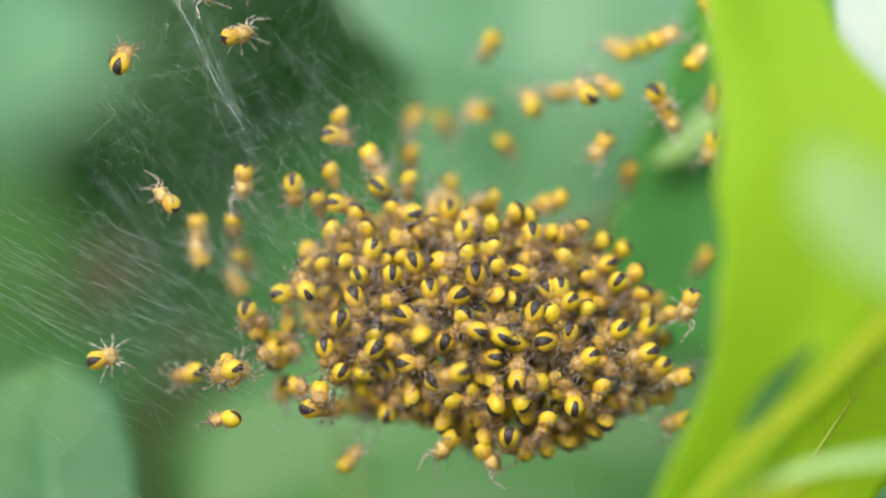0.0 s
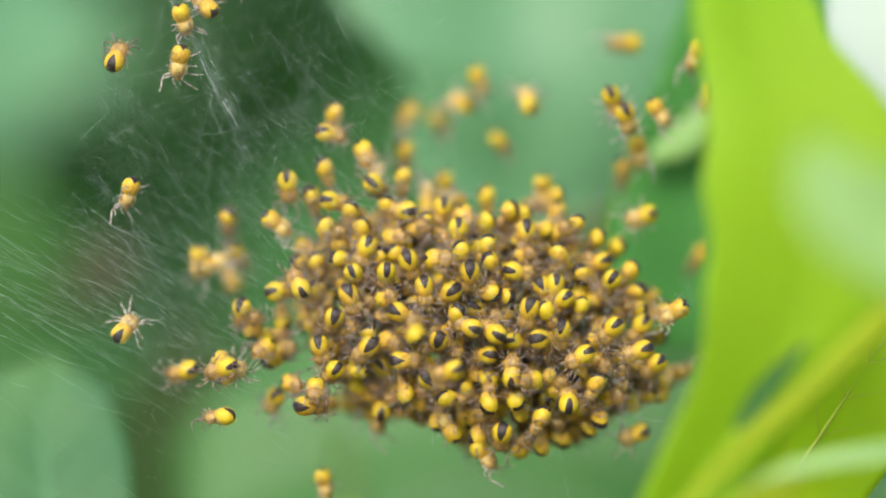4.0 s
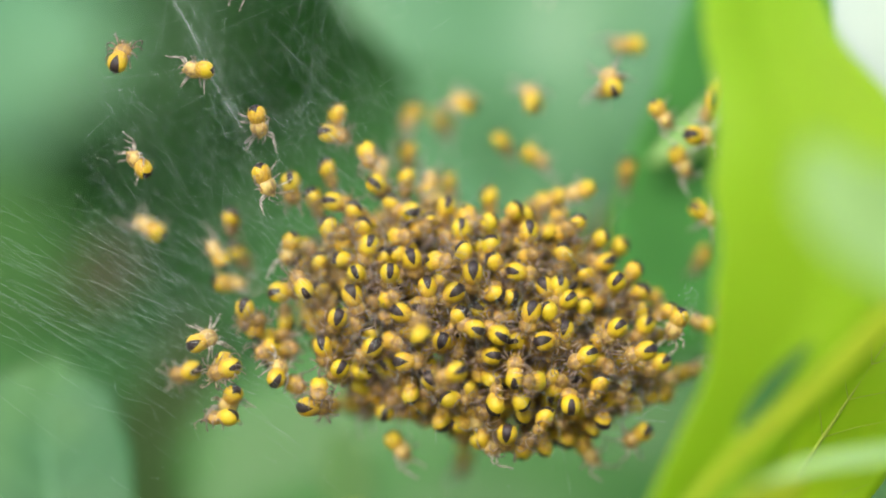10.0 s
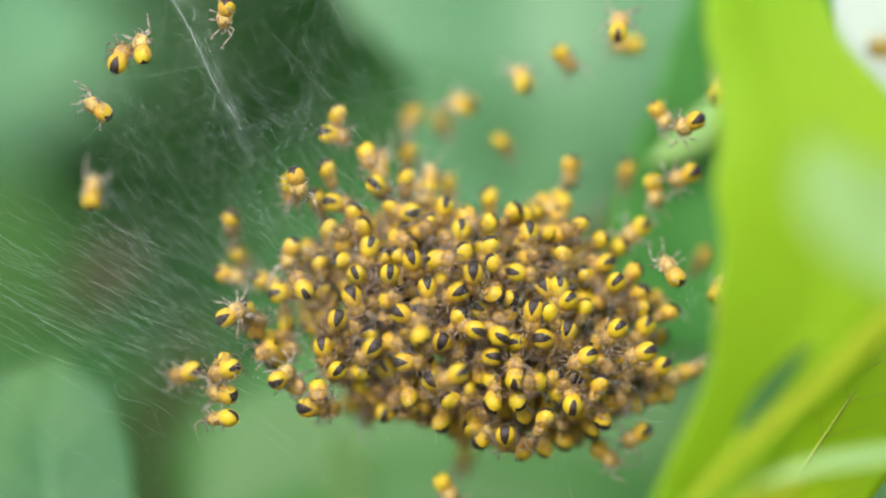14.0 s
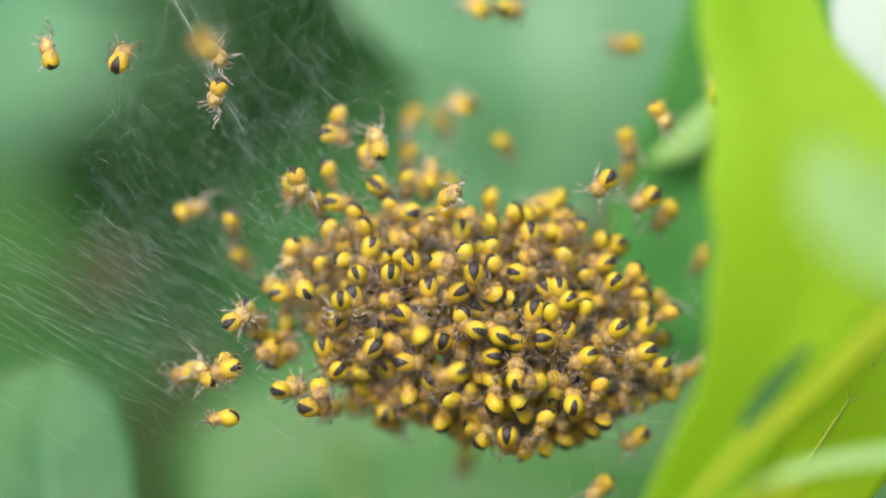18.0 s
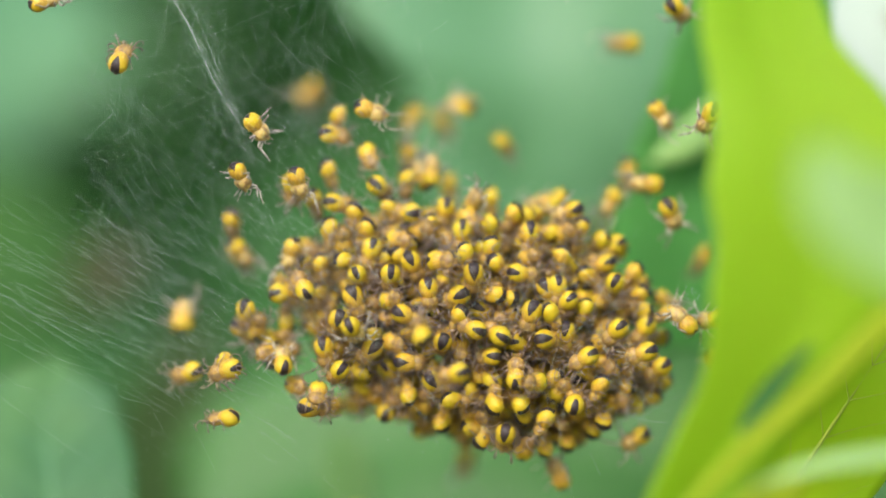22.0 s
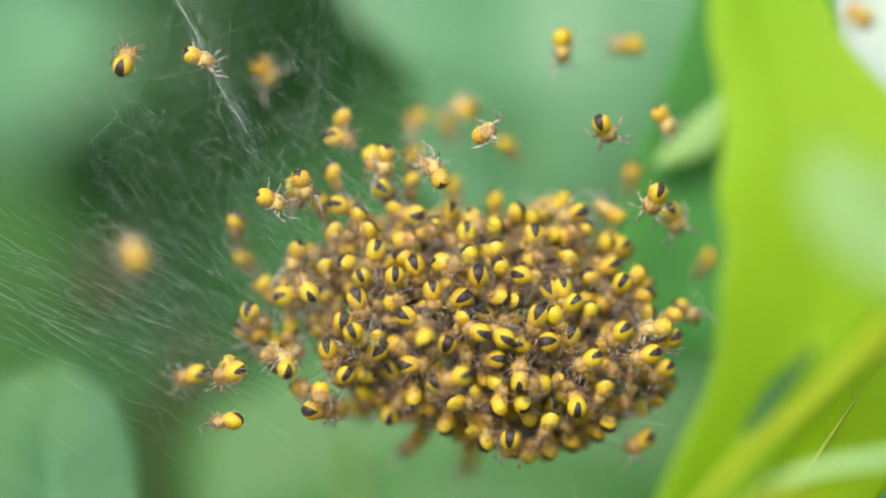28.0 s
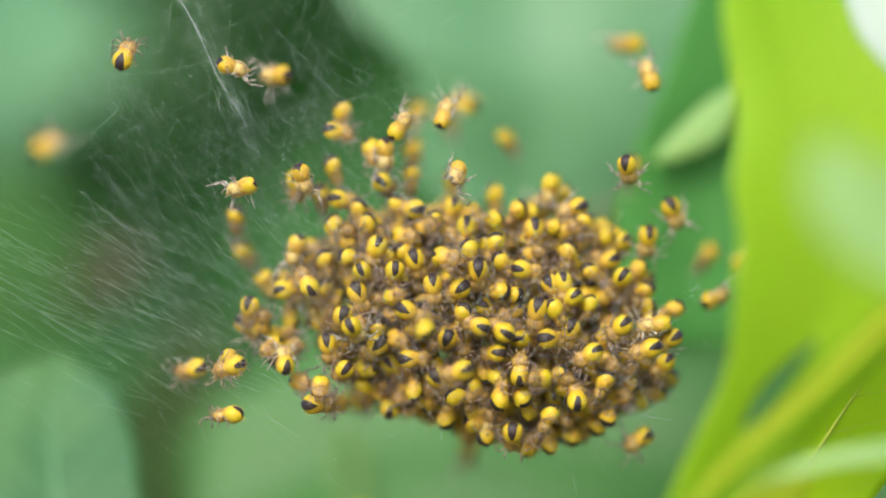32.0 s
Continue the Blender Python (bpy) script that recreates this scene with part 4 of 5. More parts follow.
    prowl([(0, -11.73, -11.00, 12.58, 229), (14, -11.38, -11.00, 12.54, 159), (16, -11.22, -11.00, 11.64, 98), (17, -11.02, -11.00, 9.98, 107), (18, -10.38, -11.00, 8.85, 148), (19, -7.65, -11.00, 7.86, 164), (20, -5.71, -11.00, 7.54, 173), (21, -4.45, -11.00, 7.45, 105), (22, -5.51, -11.00, 6.78, 35), (23, -6.85, -11.00, 8.37, -35), (24, -10.15, -11.00, 10.27, -18), (25, -9.99, -11.00, 9.39, 52), (28, -8.13, -6.00, 8.10, 122), (29, -6.92, -5.00, 7.38, 151), (30, -5.93, -5.00, 6.88, 142), (31, -6.49, -4.00, 7.05, 72), (32, -7.39, -4.00, 7.56, 2)], 40, 333)
    prowl([(0, -9.52, 0.00, 12.84, 105), (12, -9.36, 0.00, 12.25, 91), (13, -9.48, 0.00, 11.26, 73), (14, -9.78, 0.00, 10.86, 83), (17, -9.88, 0.00, 7.78, 84), (18, -10.18, 0.00, 7.27, 74), (19, -10.44, 0.00, 5.87, 80), (20, -10.47, 0.00, 5.68, 115), (21, -9.74, 0.00, 4.34, 119), (22, -9.28, 0.00, 3.50, 121), (23, -8.57, 0.00, 2.36, 123), (24, -7.87, 0.00, 1.35, 116), (25, -7.72, 0.00, 0.59, 110), (27, -7.30, 3.00, -0.25, 120), (28, -6.87, 5.00, -0.86, 125), (32, -6.87, 5.00, -0.86, 125)], 30, -64)
    prowl([(0, -11.69, 0.20, 12.85, 88), (2, -11.74, 0.20, 11.68, 90), (3, -11.70, 0.20, 11.08, 99), (6, -11.46, 0.20, 9.97, 119), (7, -11.04, 0.20, 9.87, 149), (8, -10.02, 0.20, 9.12, 125), (9, -9.77, 0.20, 8.08, 55), (10, -10.81, 0.20, 8.08, -7), (11, -11.70, 0.20, 8.31, -16), (12, -12.97, 0.20, 8.72, -10), (13, -13.08, 0.20, 8.54, -13), (14, -13.57, 0.20, 8.86, -83), (16.5, -11.75, 0.20, 10.44, -151), (17, -11.32, 0.20, 10.09, -221), (18, -10.52, 0.20, 8.99, -224), (19, -10.32, 0.20, 9.12, -226), (20, -9.13, 0.20, 7.55, -255), (21, -9.68, 0.20, 6.74, -253), (22, -8.58, 0.20, 5.70, -233), (23, -8.48, 0.20, 5.16, -278), (24, -8.87, 0.20, 3.54, -286), (25, -9.13, 0.20, 2.83, -238), (28, -8.19, 0.20, 2.45, -207), (29, -7.95, 0.20, 2.23, -207), (30, -8.61, 0.20, 2.46, -277), (31, -9.49, 0.20, 2.95, -347), (32, -9.11, 0.20, 2.71, -347)], 30, 40)
    prowl([(0, -9.69, 1.00, -5.73, 214), (8, -9.41, 1.00, -5.84, 144), (9, -9.26, 1.00, -6.12, 82), (10, -9.53, 1.00, -6.66, 59), (11, -9.73, 1.00, -6.90, 59), (12, -9.65, 1.00, -6.97, -11), (13, -9.84, 1.00, -6.23, -11), (14, -9.80, 1.00, -6.55, -11), (17, -9.76, 1.00, -6.47, -42), (18, -10.66, 1.00, -5.77, -39), (19, -10.39, 1.00, -5.96, -43), (20, -11.13, 1.00, -5.34, -55), (21, -11.65, -3.00, -4.12, -82), (22, -11.43, -6.00, -3.12, -93), (23, -11.56, -8.00, -2.35, -61), (24, -12.35, -9.00, -1.45, -37), (25, -13.82, -11.00, -0.63, -53), (28, -13.21, -11.00, -0.29, -52), (29, -14.56, -10.00, 0.32, -20), (30, -16.47, -10.00, 0.91, -40), (31, -18.23, -10.00, 3.43, -75), (32, -17.31, -10.00, 4.16, -142)], 40, 333)
    prowl([(0, 4.09, 7.00, 6.72, 284), (3, 4.21, 7.00, 6.73, 284), (6, 4.10, 7.00, 6.68, 284), (9, 4.12, 7.00, 6.86, 284), (11, 4.29, 7.00, 6.86, 284), (12, 4.03, 7.00, 6.99, 297), (13, 3.96, 7.00, 7.51, 288), (14, 3.77, 7.00, 7.78, 287), (17, 3.01, 7.00, 10.52, 300), (18, 1.78, 7.00, 11.24, 318), (19, 0.52, 7.00, 12.79, 309), (32, 0.52, 7.00, 12.79, 309)], 35, 59)
    prowl([(0, 6.56, 3.80, 7.17, 316), (1, 6.50, 3.80, 7.40, 246), (2, 6.85, 3.80, 7.58, 190), (3, 7.50, 3.80, 7.58, 120), (6, 8.09, 3.80, 5.22, 107), (7, 8.18, 3.80, 5.35, 177), (8, 8.37, 3.80, 5.84, 247), (9, 8.72, 3.80, 7.44, 289), (10, 7.81, 3.80, 7.44, 289), (11, 9.11, 3.80, 7.62, 219), (12, 8.46, 3.80, 7.66, 289), (13, 7.68, 3.80, 8.79, 279), (14, 8.07, 3.80, 10.06, 262), (16, 8.25, 3.80, 12.65, 266), (32, 8.25, 3.80, 12.65, 266)], 25, -12)
    prowl([(0, 9.67, 3.30, 7.16, 123), (1, 10.01, 3.30, 6.64, 53), (2, 8.84, 3.30, 6.35, 9), (3, 8.35, 3.30, 6.39, 79), (6, 9.25, 3.30, 5.21, 135), (7, 9.77, 3.30, 4.99, 165), (8, 10.52, 3.30, 4.86, 187), (9, 10.79, 3.30, 5.12, 198), (10, 11.57, 3.30, 5.21, 176), (11, 12.04, 3.30, 5.03, 106), (12, 11.92, 3.30, 3.81, 80), (13, 11.71, 3.30, 3.24, 27), (14, 11.31, 3.30, 3.50, 28), (17, 10.14, 3.30, 2.41, 31), (18, 9.49, 3.30, 2.42, 31), (19, 10.09, 3.30, 2.42, 31), (20, 9.92, 3.30, 2.38, 101), (21, 10.36, 3.30, 1.89, 113), (25, 10.14, 3.30, 1.85, 113), (28, 10.25, 3.30, 1.79, 113), (30, 10.38, 3.30, 1.89, 113), (32, 10.25, 3.30, 1.74, 113)], 20, -26)
    prowl([(0, 9.84, 4.80, 9.75, 202), (1, 10.97, 4.80, 10.20, 190), (2, 11.84, 4.80, 10.12, 164), (3, 12.36, 4.80, 9.81, 94), (5, 11.13, 4.80, 8.19, 54), (6, 10.54, 4.80, 7.35, 60), (7, 10.50, 4.80, 7.13, 93), (8, 10.60, 4.80, 6.30, 64), (9, 9.65, 4.80, 5.38, 98), (10, 10.87, 4.80, 4.28, 115), (11, 10.60, 4.80, 3.32, 58), (12, 10.25, 4.80, 3.27, 58), (13, 10.18, 4.80, 3.05, 27), (14, 9.73, 4.80, 3.01, 97), (17, 10.74, 4.80, 1.86, 119), (18, 10.40, 4.80, 1.82, 49), (21, 10.26, 4.80, 2.35, -21), (22, 9.61, 4.80, 3.01, -6), (23, 9.46, 4.80, 2.43, 50), (24, 8.37, 4.80, 1.52, 51), (25, 8.12, 4.80, 0.76, -16), (28, 7.70, 4.80, 1.72, -35), (29, 7.61, 4.80, 1.12, 35), (30, 7.05, 5.00, 0.81, 29), (32, 7.05, 5.00, 0.81, 29)], 15, 59)
    prowl([(0, 11.50, 4.80, 8.75, 226), (1, 11.05, 4.80, 8.89, 296), (2, 10.53, 4.80, 9.33, 314), (3, 9.29, 4.80, 10.69, 286), (4, 9.58, 4.80, 12.58, 259), (6, 9.67, 4.80, 12.61, 189), (7, 9.63, 4.80, 11.30, 119), (8, 9.72, 4.80, 9.37, 154), (9, 10.08, 4.80, 11.08, 224), (10, 10.08, 4.80, 12.83, 270), (32, 10.08, 4.80, 12.83, 270)], 25, 73)
    prowl([(0, 12.16, 4.80, 11.38, 126), (3, 12.41, 4.80, 11.26, 196), (5, 12.88, 4.80, 12.79, 260), (6, 12.91, 4.80, 14.15, 269), (32, 12.91, 4.80, 14.15, 269)], 10, 47)
    prowl([(0, 8.31, 7.00, 9.29, 333), (1, 7.77, 7.00, 9.56, 288), (2, 7.85, 7.00, 10.68, 266), (3, 7.98, 7.00, 12.94, 266), (4, 8.09, 7.00, 14.27, 265), (32, 8.09, 7.00, 14.27, 265)], 25, -63)
    prowl([(0, 9.18, 8.50, 9.58, 357), (1, 9.03, 8.50, 9.64, 357), (2, 8.94, 8.50, 9.65, 357), (3, 8.94, 8.50, 9.69, 357), (6, 9.00, 8.50, 9.59, 357), (28, 8.70, 8.50, 9.75, 357), (32, 8.70, 8.50, 9.52, 357)], 25, 72)
    prowl([(0, 7.71, 5.30, 7.45, 326), (1, 8.09, 5.30, 7.15, 396), (2, 8.36, 5.30, 6.10, 466), (3, 8.88, 5.30, 5.13, 472), (5, 9.18, 5.30, 4.04, 441), (6, 8.55, 5.30, 3.06, 394), (7, 8.24, 5.30, 3.41, 349), (8, 7.33, 5.30, 3.29, 382), (9, 7.16, 5.30, 2.97, 394), (10, 6.55, 5.30, 2.75, 383), (11, 5.79, 5.30, 2.40, 372), (12, 5.14, 5.30, 2.45, 372), (13, 5.68, 5.30, 2.53, 372), (14, 5.49, 5.30, 2.13, 388), (17, 4.83, 5.30, 2.08, 365), (32, 4.83, 5.30, 2.08, 365)], 15, -55)
    prowl([(0, 7.34, 5.00, 5.02, 59), (1, 6.37, 5.00, 3.41, 51), (2, 5.71, 5.00, 3.02, 52), (3, 5.49, 5.00, 2.27, 77), (5, 5.34, 5.00, 1.48, 80), (32, 5.34, 5.00, 1.48, 80)], 15, -57)
    prowl([(0, 2.20, 8.00, 9.87, 56), (1, 1.56, 8.00, 8.94, 45), (2, 1.21, 8.00, 8.86, -12), (3, 0.89, 8.00, 9.08, 58), (5, 3.06, 8.00, 6.54, 128), (6, 3.45, 8.00, 5.91, 114), (7, 3.54, 8.00, 5.47, 105), (8, 3.64, 8.00, 5.21, 70), (9, 3.25, 8.00, 4.66, 123), (10, 4.14, 8.00, 4.44, 144), (11, 3.86, 8.00, 4.22, 130), (12, 4.85, 8.00, 3.59, 102), (13, 4.31, 5.00, 2.17, 74), (14, 4.30, 5.00, 1.69, 74), (32, 4.30, 5.00, 1.69, 74)], 30, 80)
    prowl([(0, 5.65, 7.00, 7.43, 360), (1, 4.53, 7.00, 7.43, 416), (2, 4.57, 7.00, 5.80, 456), (3, 4.88, 7.00, 4.20, 450), (5, 4.55, 5.00, 2.05, 440), (6, 4.41, 7.00, 1.67, 440), (32, 4.41, 7.00, 1.67, 440)], 30, 68)
    prowl([(0, 12.38, 4.80, 5.02, 80), (2, 11.98, 4.80, 2.67, 64), (3, 10.96, 4.80, 2.05, 22), (6, 7.78, 4.80, 0.99, 24), (7, 8.53, 4.80, 0.99, 94), (8, 9.64, 4.80, 1.31, 164), (9, 11.18, 4.80, 2.44, 192), (10, 11.88, 4.80, 1.78, 146), (11, 11.70, 4.80, 2.09, 216), (12, 11.92, 4.80, 2.62, 286), (13, 9.83, 4.80, 1.86, 356), (14, 9.12, 4.80, 1.03, 400), (17, 7.90, 4.00, 0.23, 393), (32, 7.90, 4.00, 0.23, 393)], 5, -12)
    prowl([(0, 9.59, 6.00, 13.43, 109), (8, 9.78, 6.00, 12.87, 82), (9, 9.04, 6.00, 9.38, 69), (10, 7.90, 6.00, 7.84, 46), (11, 6.91, 6.00, 7.18, 35), (12, 6.65, 6.00, 6.96, 35), (13, 6.58, 6.00, 7.03, 77), (14, 5.95, 6.00, 3.91, 81), (16, 5.66, 5.00, 1.53, 83), (32, 5.66, 5.00, 1.53, 83)], 25, 72)
    prowl([(0, 4.29, 6.00, 14.31, 104), (10, 4.63, 6.00, 12.91, 101), (11, 4.84, 6.00, 11.46, 94), (12, 4.80, 6.00, 10.35, 80), (13, 4.60, 6.00, 10.03, 119), (14, 5.51, 6.00, 9.07, 132), (17, 8.16, 6.00, 6.06, 128), (18, 8.48, 6.00, 5.23, 109), (19, 8.81, 6.00, 4.21, 103), (20, 8.73, 6.00, 4.09, 82), (21, 8.74, 6.00, 3.69, 63), (22, 7.90, 6.00, 2.45, 67), (23, 7.76, 6.00, 1.39, 78), (24, 7.51, 4.00, 0.55, 74), (32, 7.51, 4.00, 0.55, 74)], 25, -56)
    prowl([(0, 12.68, 6.00, 7.26, 73), (10, 12.51, 5.00, 6.70, 67), (12, 11.93, 1.50, 5.50, 53), (13, 11.82, 1.50, 5.80, -17), (14, 11.42, 1.50, 5.84, 29), (17, 8.10, 1.50, 3.77, 34), (18, 7.42, 1.50, 3.17, 47), (19, 6.76, 1.50, 2.31, 54), (20, 6.59, 1.50, 2.05, 36), (21, 6.04, 1.50, 1.79, 20), (22, 5.91, 3.00, 1.80, 20), (32, 5.91, 3.00, 1.80, 20)], 20, -16)
    prowl([(0, 13.03, 8.00, 7.33, 216), (20, 12.73, 5.00, 7.14, 286), (21, 12.00, 1.00, 6.90, 356), (22, 12.13, 1.00, 6.17, 423), (23, 10.83, 1.00, 4.58, 398), (24, 9.41, 1.00, 4.07, 409), (25, 9.25, 1.00, 2.77, 453), (28, 9.48, 1.00, 2.63, 427), (29, 8.83, 1.00, 1.79, 440), (30, 9.26, 1.00, 1.44, 463), (32, 9.15, 3.00, 0.43, 444)], 25, -22)
    prowl([(0, 0.32, 6.00, 13.87, 93), (16, 0.40, 6.00, 12.57, 106), (17, 1.01, 6.00, 11.48, 151), (18, 2.87, 6.00, 11.19, 178), (19, 3.17, 6.00, 11.41, 174), (20, 5.56, 6.00, 10.93, 173), (21, 8.12, 5.00, 10.78, 182), (22, 10.60, 3.00, 11.10, 137), (23, 9.15, 1.00, 9.83, 67), (24, 7.14, 1.00, 8.50, 30), (25, 6.24, 1.00, 8.14, 87), (28, 6.99, 1.00, 5.77, 120), (29, 7.89, 1.00, 5.31, 130), (30, 7.84, 1.00, 4.75, 94), (31, 7.98, 1.00, 4.02, 103), (32, 8.11, 1.00, 3.65, 103)], 35, 49)
    prowl([(0, 5.57, 4.30, 14.19, 97), (24, 5.68, 4.30, 13.24, 89), (25.5, 5.53, 4.30, 12.04, 83), (28, 5.28, 4.30, 9.81, 86), (29, 5.23, 4.30, 7.59, 91), (30, 5.40, 4.30, 4.83, 81), (31, 4.58, 4.30, 3.30, 72), (32, 4.75, 4.30, 2.84, 72)], 20, 66)
    prowl([(0, 1.64, 5.00, 2.17, 360), (16, -0.78, 4.00, 2.18, 345), (17, -0.73, 0.30, 2.80, 275), (18, 0.17, 0.30, 2.38, 205), (19, 1.37, 2.00, 1.97, 197), (24, 1.30, 3.00, 2.72, 267), (25, -0.51, 1.00, 4.28, 265), (28, 1.52, 0.30, 5.32, 203), (29, 1.69, 0.30, 5.21, 133), (30, 1.30, 0.30, 4.65, 63), (31, 0.75, 0.30, 4.52, 55), (32, 0.45, 0.30, 3.42, 75)], -50, 34)
    prowl([(0, 0.32, 6.00, 2.18, 320), (22, -0.92, 5.00, 3.23, 297), (23, -0.40, 2.00, 3.61, 227), (25, 0.65, 0.50, 3.06, 227), (28, -0.41, 0.50, 3.36, 297), (29, -0.80, 0.50, 3.58, 270), (30, -0.41, 0.50, 4.14, 257), (31, -0.41, 0.50, 5.30, 264), (32, -0.24, 2.00, 5.83, 252)], 20, 51)
    prowl([(0, -0.61, 5.00, 1.67, 269), (25, -0.57, 4.00, 3.48, 268), (28, -0.54, 1.50, 3.65, 321), (29, -1.43, 1.50, 4.17, 315), (30, -2.35, 1.50, 5.43, 309), (31, -2.96, 1.50, 6.07, 309), (32, -2.31, 1.50, 5.27, 239)], 25, -49)
    prowl([(0, -3.11, 6.00, 3.00, 260), (17, -2.93, 5.00, 4.06, 265), (18, -2.97, 2.00, 4.59, 284), (19, -3.11, 2.00, 4.80, 303), (20, -3.91, 2.00, 6.05, 295), (21, -3.82, 2.00, 6.29, 227), (22, -3.56, 2.00, 6.42, 157), (23, -2.82, 2.00, 5.78, 114), (24, -2.73, 2.00, 4.56, 88), (25, -2.86, 2.00, 4.43, 88), (32, -2.86, 2.00, 4.43, 88)], 15, 37)
    prowl([(0, 19.44, -9.00, 4.67, 228), (5, 19.31, -9.00, 4.55, 298), (6, 18.73, -9.00, 4.26, 368), (7, 17.43, -9.00, 3.78, 345), (8, 16.17, -9.00, 4.96, 299), (9, 16.30, -9.00, 5.81, 261), (10, 16.50, -9.00, 7.03, 252), (11, 16.90, -9.00, 7.65, 228), (12, 17.96, -9.00, 8.66, 221), (13, 18.54, -9.00, 9.07, 177), (14, 18.70, -9.00, 8.62, 185), (16, 19.72, -9.00, 9.17, 224), (25, 19.68, -9.00, 9.56, 294), (28, 17.81, -9.00, 10.04, 323), (29, 18.14, -9.00, 10.74, 253), (30, 18.54, -9.00, 11.96, 252), (32, 18.54, -9.00, 11.96, 252)], 35, -29)
    prowl([(0, 1.76, 8.50, 6.54, 355), (1, 1.12, 8.50, 6.60, 340), (2, 1.21, 8.50, 6.74, 340), (6, 1.18, 8.50, 6.82, 340), (32, 0.97, 8.50, 6.70, 340)], 35, 72)
    prowl([(0, 10.13, 3.80, 6.30, 122), (2, 9.91, 3.80, 6.67, 122), (3, 9.94, 3.80, 6.40, 122), (6, 9.92, 3.80, 6.57, 122), (9, 9.90, 3.80, 6.40, 122), (25, 9.82, 3.80, 6.39, 122), (28, 9.80, 3.80, 6.29, 122), (29, 9.75, 3.80, 6.79, 52), (30, 9.09, 3.80, 6.61, 68), (31, 9.36, 3.80, 5.83, -2), (32, 9.32, 3.80, 7.63, -72)], 15, 55)
    prowl([(0, -15.74, 0.80, -4.94, 195), (1, -14.84, 0.80, -4.71, 195), (2, -14.14, 0.80, -4.52, 249), (3, -14.53, 0.80, -3.90, 247), (6, -13.83, 0.80, -3.78, 177), (7, -13.56, 0.80, -4.25, 160), (8, -12.63, 0.80, -4.21, 182), (9, -11.70, 0.80, -4.17, 179), (10, -11.11, 0.80, -4.25, 205), (11, -10.38, 0.80, -3.55, 211), (12, -9.83, 0.80, -3.47, 210), (13, -9.64, 0.80, -3.12, 210), (14, -9.79, 0.80, -3.04, 210), (17, -9.48, 0.80, -3.47, 210), (18, -9.56, 0.80, -3.24, 210), (19, -9.29, 0.80, -3.04, 210), (20, -9.28, 3.00, -3.59, 140), (32, -9.28, 3.00, -3.59, 140)], 20, -13)
    prowl([(0, -4.53, 3.50, -9.74, 228), (1, -4.81, 3.50, -10.14, 298), (2, -5.20, 3.50, -10.37, 363), (3, -5.56, 3.50, -10.17, 433), (5, -5.12, 3.50, -11.83, 460), (6, -5.09, 3.50, -12.97, 452), (32, -5.09, 3.50, -12.97, 452)], 15, 76)
    prowl([(0, -3.27, 6.00, -6.68, 107), (5, -2.96, 4.00, -7.71, 115), (6, -2.61, 4.00, -8.07, 129), (7, -2.02, 4.00, -8.86, 124), (8, -2.06, 4.00, -8.90, 124), (9, -2.22, 4.00, -9.06, 124), (10, -2.22, 4.00, -8.86, 124), (11, -2.14, 4.00, -9.45, 132), (12, -1.86, 4.00, -9.25, 152), (13, -0.40, 4.00, -10.36, 141), (14, 0.03, 4.00, -10.80, 119), (16, 0.59, 4.00, -12.12, 106), (17, 0.63, 4.00, -12.89, 93), (32, 0.63, 4.00, -12.89, 93)], 15, 55)
    prowl([(0, -3.27, 6.00, -6.76, 76), (16, -3.40, 6.00, -7.26, 80), (17, -3.44, 6.00, -7.64, 130), (18, -2.84, 6.00, -7.92, 153), (19, -2.48, 6.00, -8.11, 176), (20, -2.24, 6.00, -7.95, 174), (21, -1.76, 6.00, -8.19, 164), (22, -1.00, 6.00, -8.31, 185), (23, -0.81, 6.00, -8.11, 185), (24, -1.12, 6.00, -7.95, 185), (25, -1.04, 6.00, -7.88, 115), (28, -1.40, 6.00, -8.60, 45), (29, -1.72, 6.00, -8.11, 45), (30, -1.64, 6.00, -8.71, 115), (31, -0.48, 6.00, -7.72, 185), (32, -0.56, 6.00, -7.47, 185)], 15, 75)
    prowl([(0, 0.91, 6.00, -8.47, 125), (6, 1.32, 8.00, -9.04, 96), (9, 1.06, 11.00, -9.79, 74), (20, 1.10, 11.00, -9.79, 74), (32, 1.07, 11.00, -9.50, 74)], 25, 60)
    prowl([(0, -7.39, 4.00, -6.21, 68), (5, -7.66, 3.00, -6.89, 49), (6, -7.82, 1.00, -6.70, -21), (7, -7.74, 1.00, -6.39, -91), (8, -7.78, 1.00, -5.92, -108), (10, -7.55, 1.00, -5.81, -108), (12, -7.43, 1.00, -5.61, -108), (16, -7.47, 1.00, -6.29, -178), (17, -7.43, 1.00, -6.39, -178), (18, -7.35, 1.00, -6.35, -178), (19, -7.27, 1.00, -6.16, -108), (20, -7.24, 1.00, -5.81, -81), (21, -7.43, 1.00, -5.19, -86), (22, -7.28, 1.00, -5.19, -86), (32, -7.39, 1.00, -5.34, -86)], 35, 48)
    prowl([(0, -3.83, 4.00, -0.68, 95), (14, -3.92, 4.00, -0.73, 53), (16, -4.63, -0.80, -1.73, 53), (17, -4.86, -0.80, -1.98, 94), (18, -4.59, -0.80, -2.32, 98), (19, -4.78, -0.80, -2.56, 100), (20, -4.47, -0.80, -2.98, 123), (21, -4.28, -0.80, -3.33, 122), (22, -4.16, -0.80, -3.48, 122), (32, -4.32, -0.80, -3.64, 122)], 45, 16)
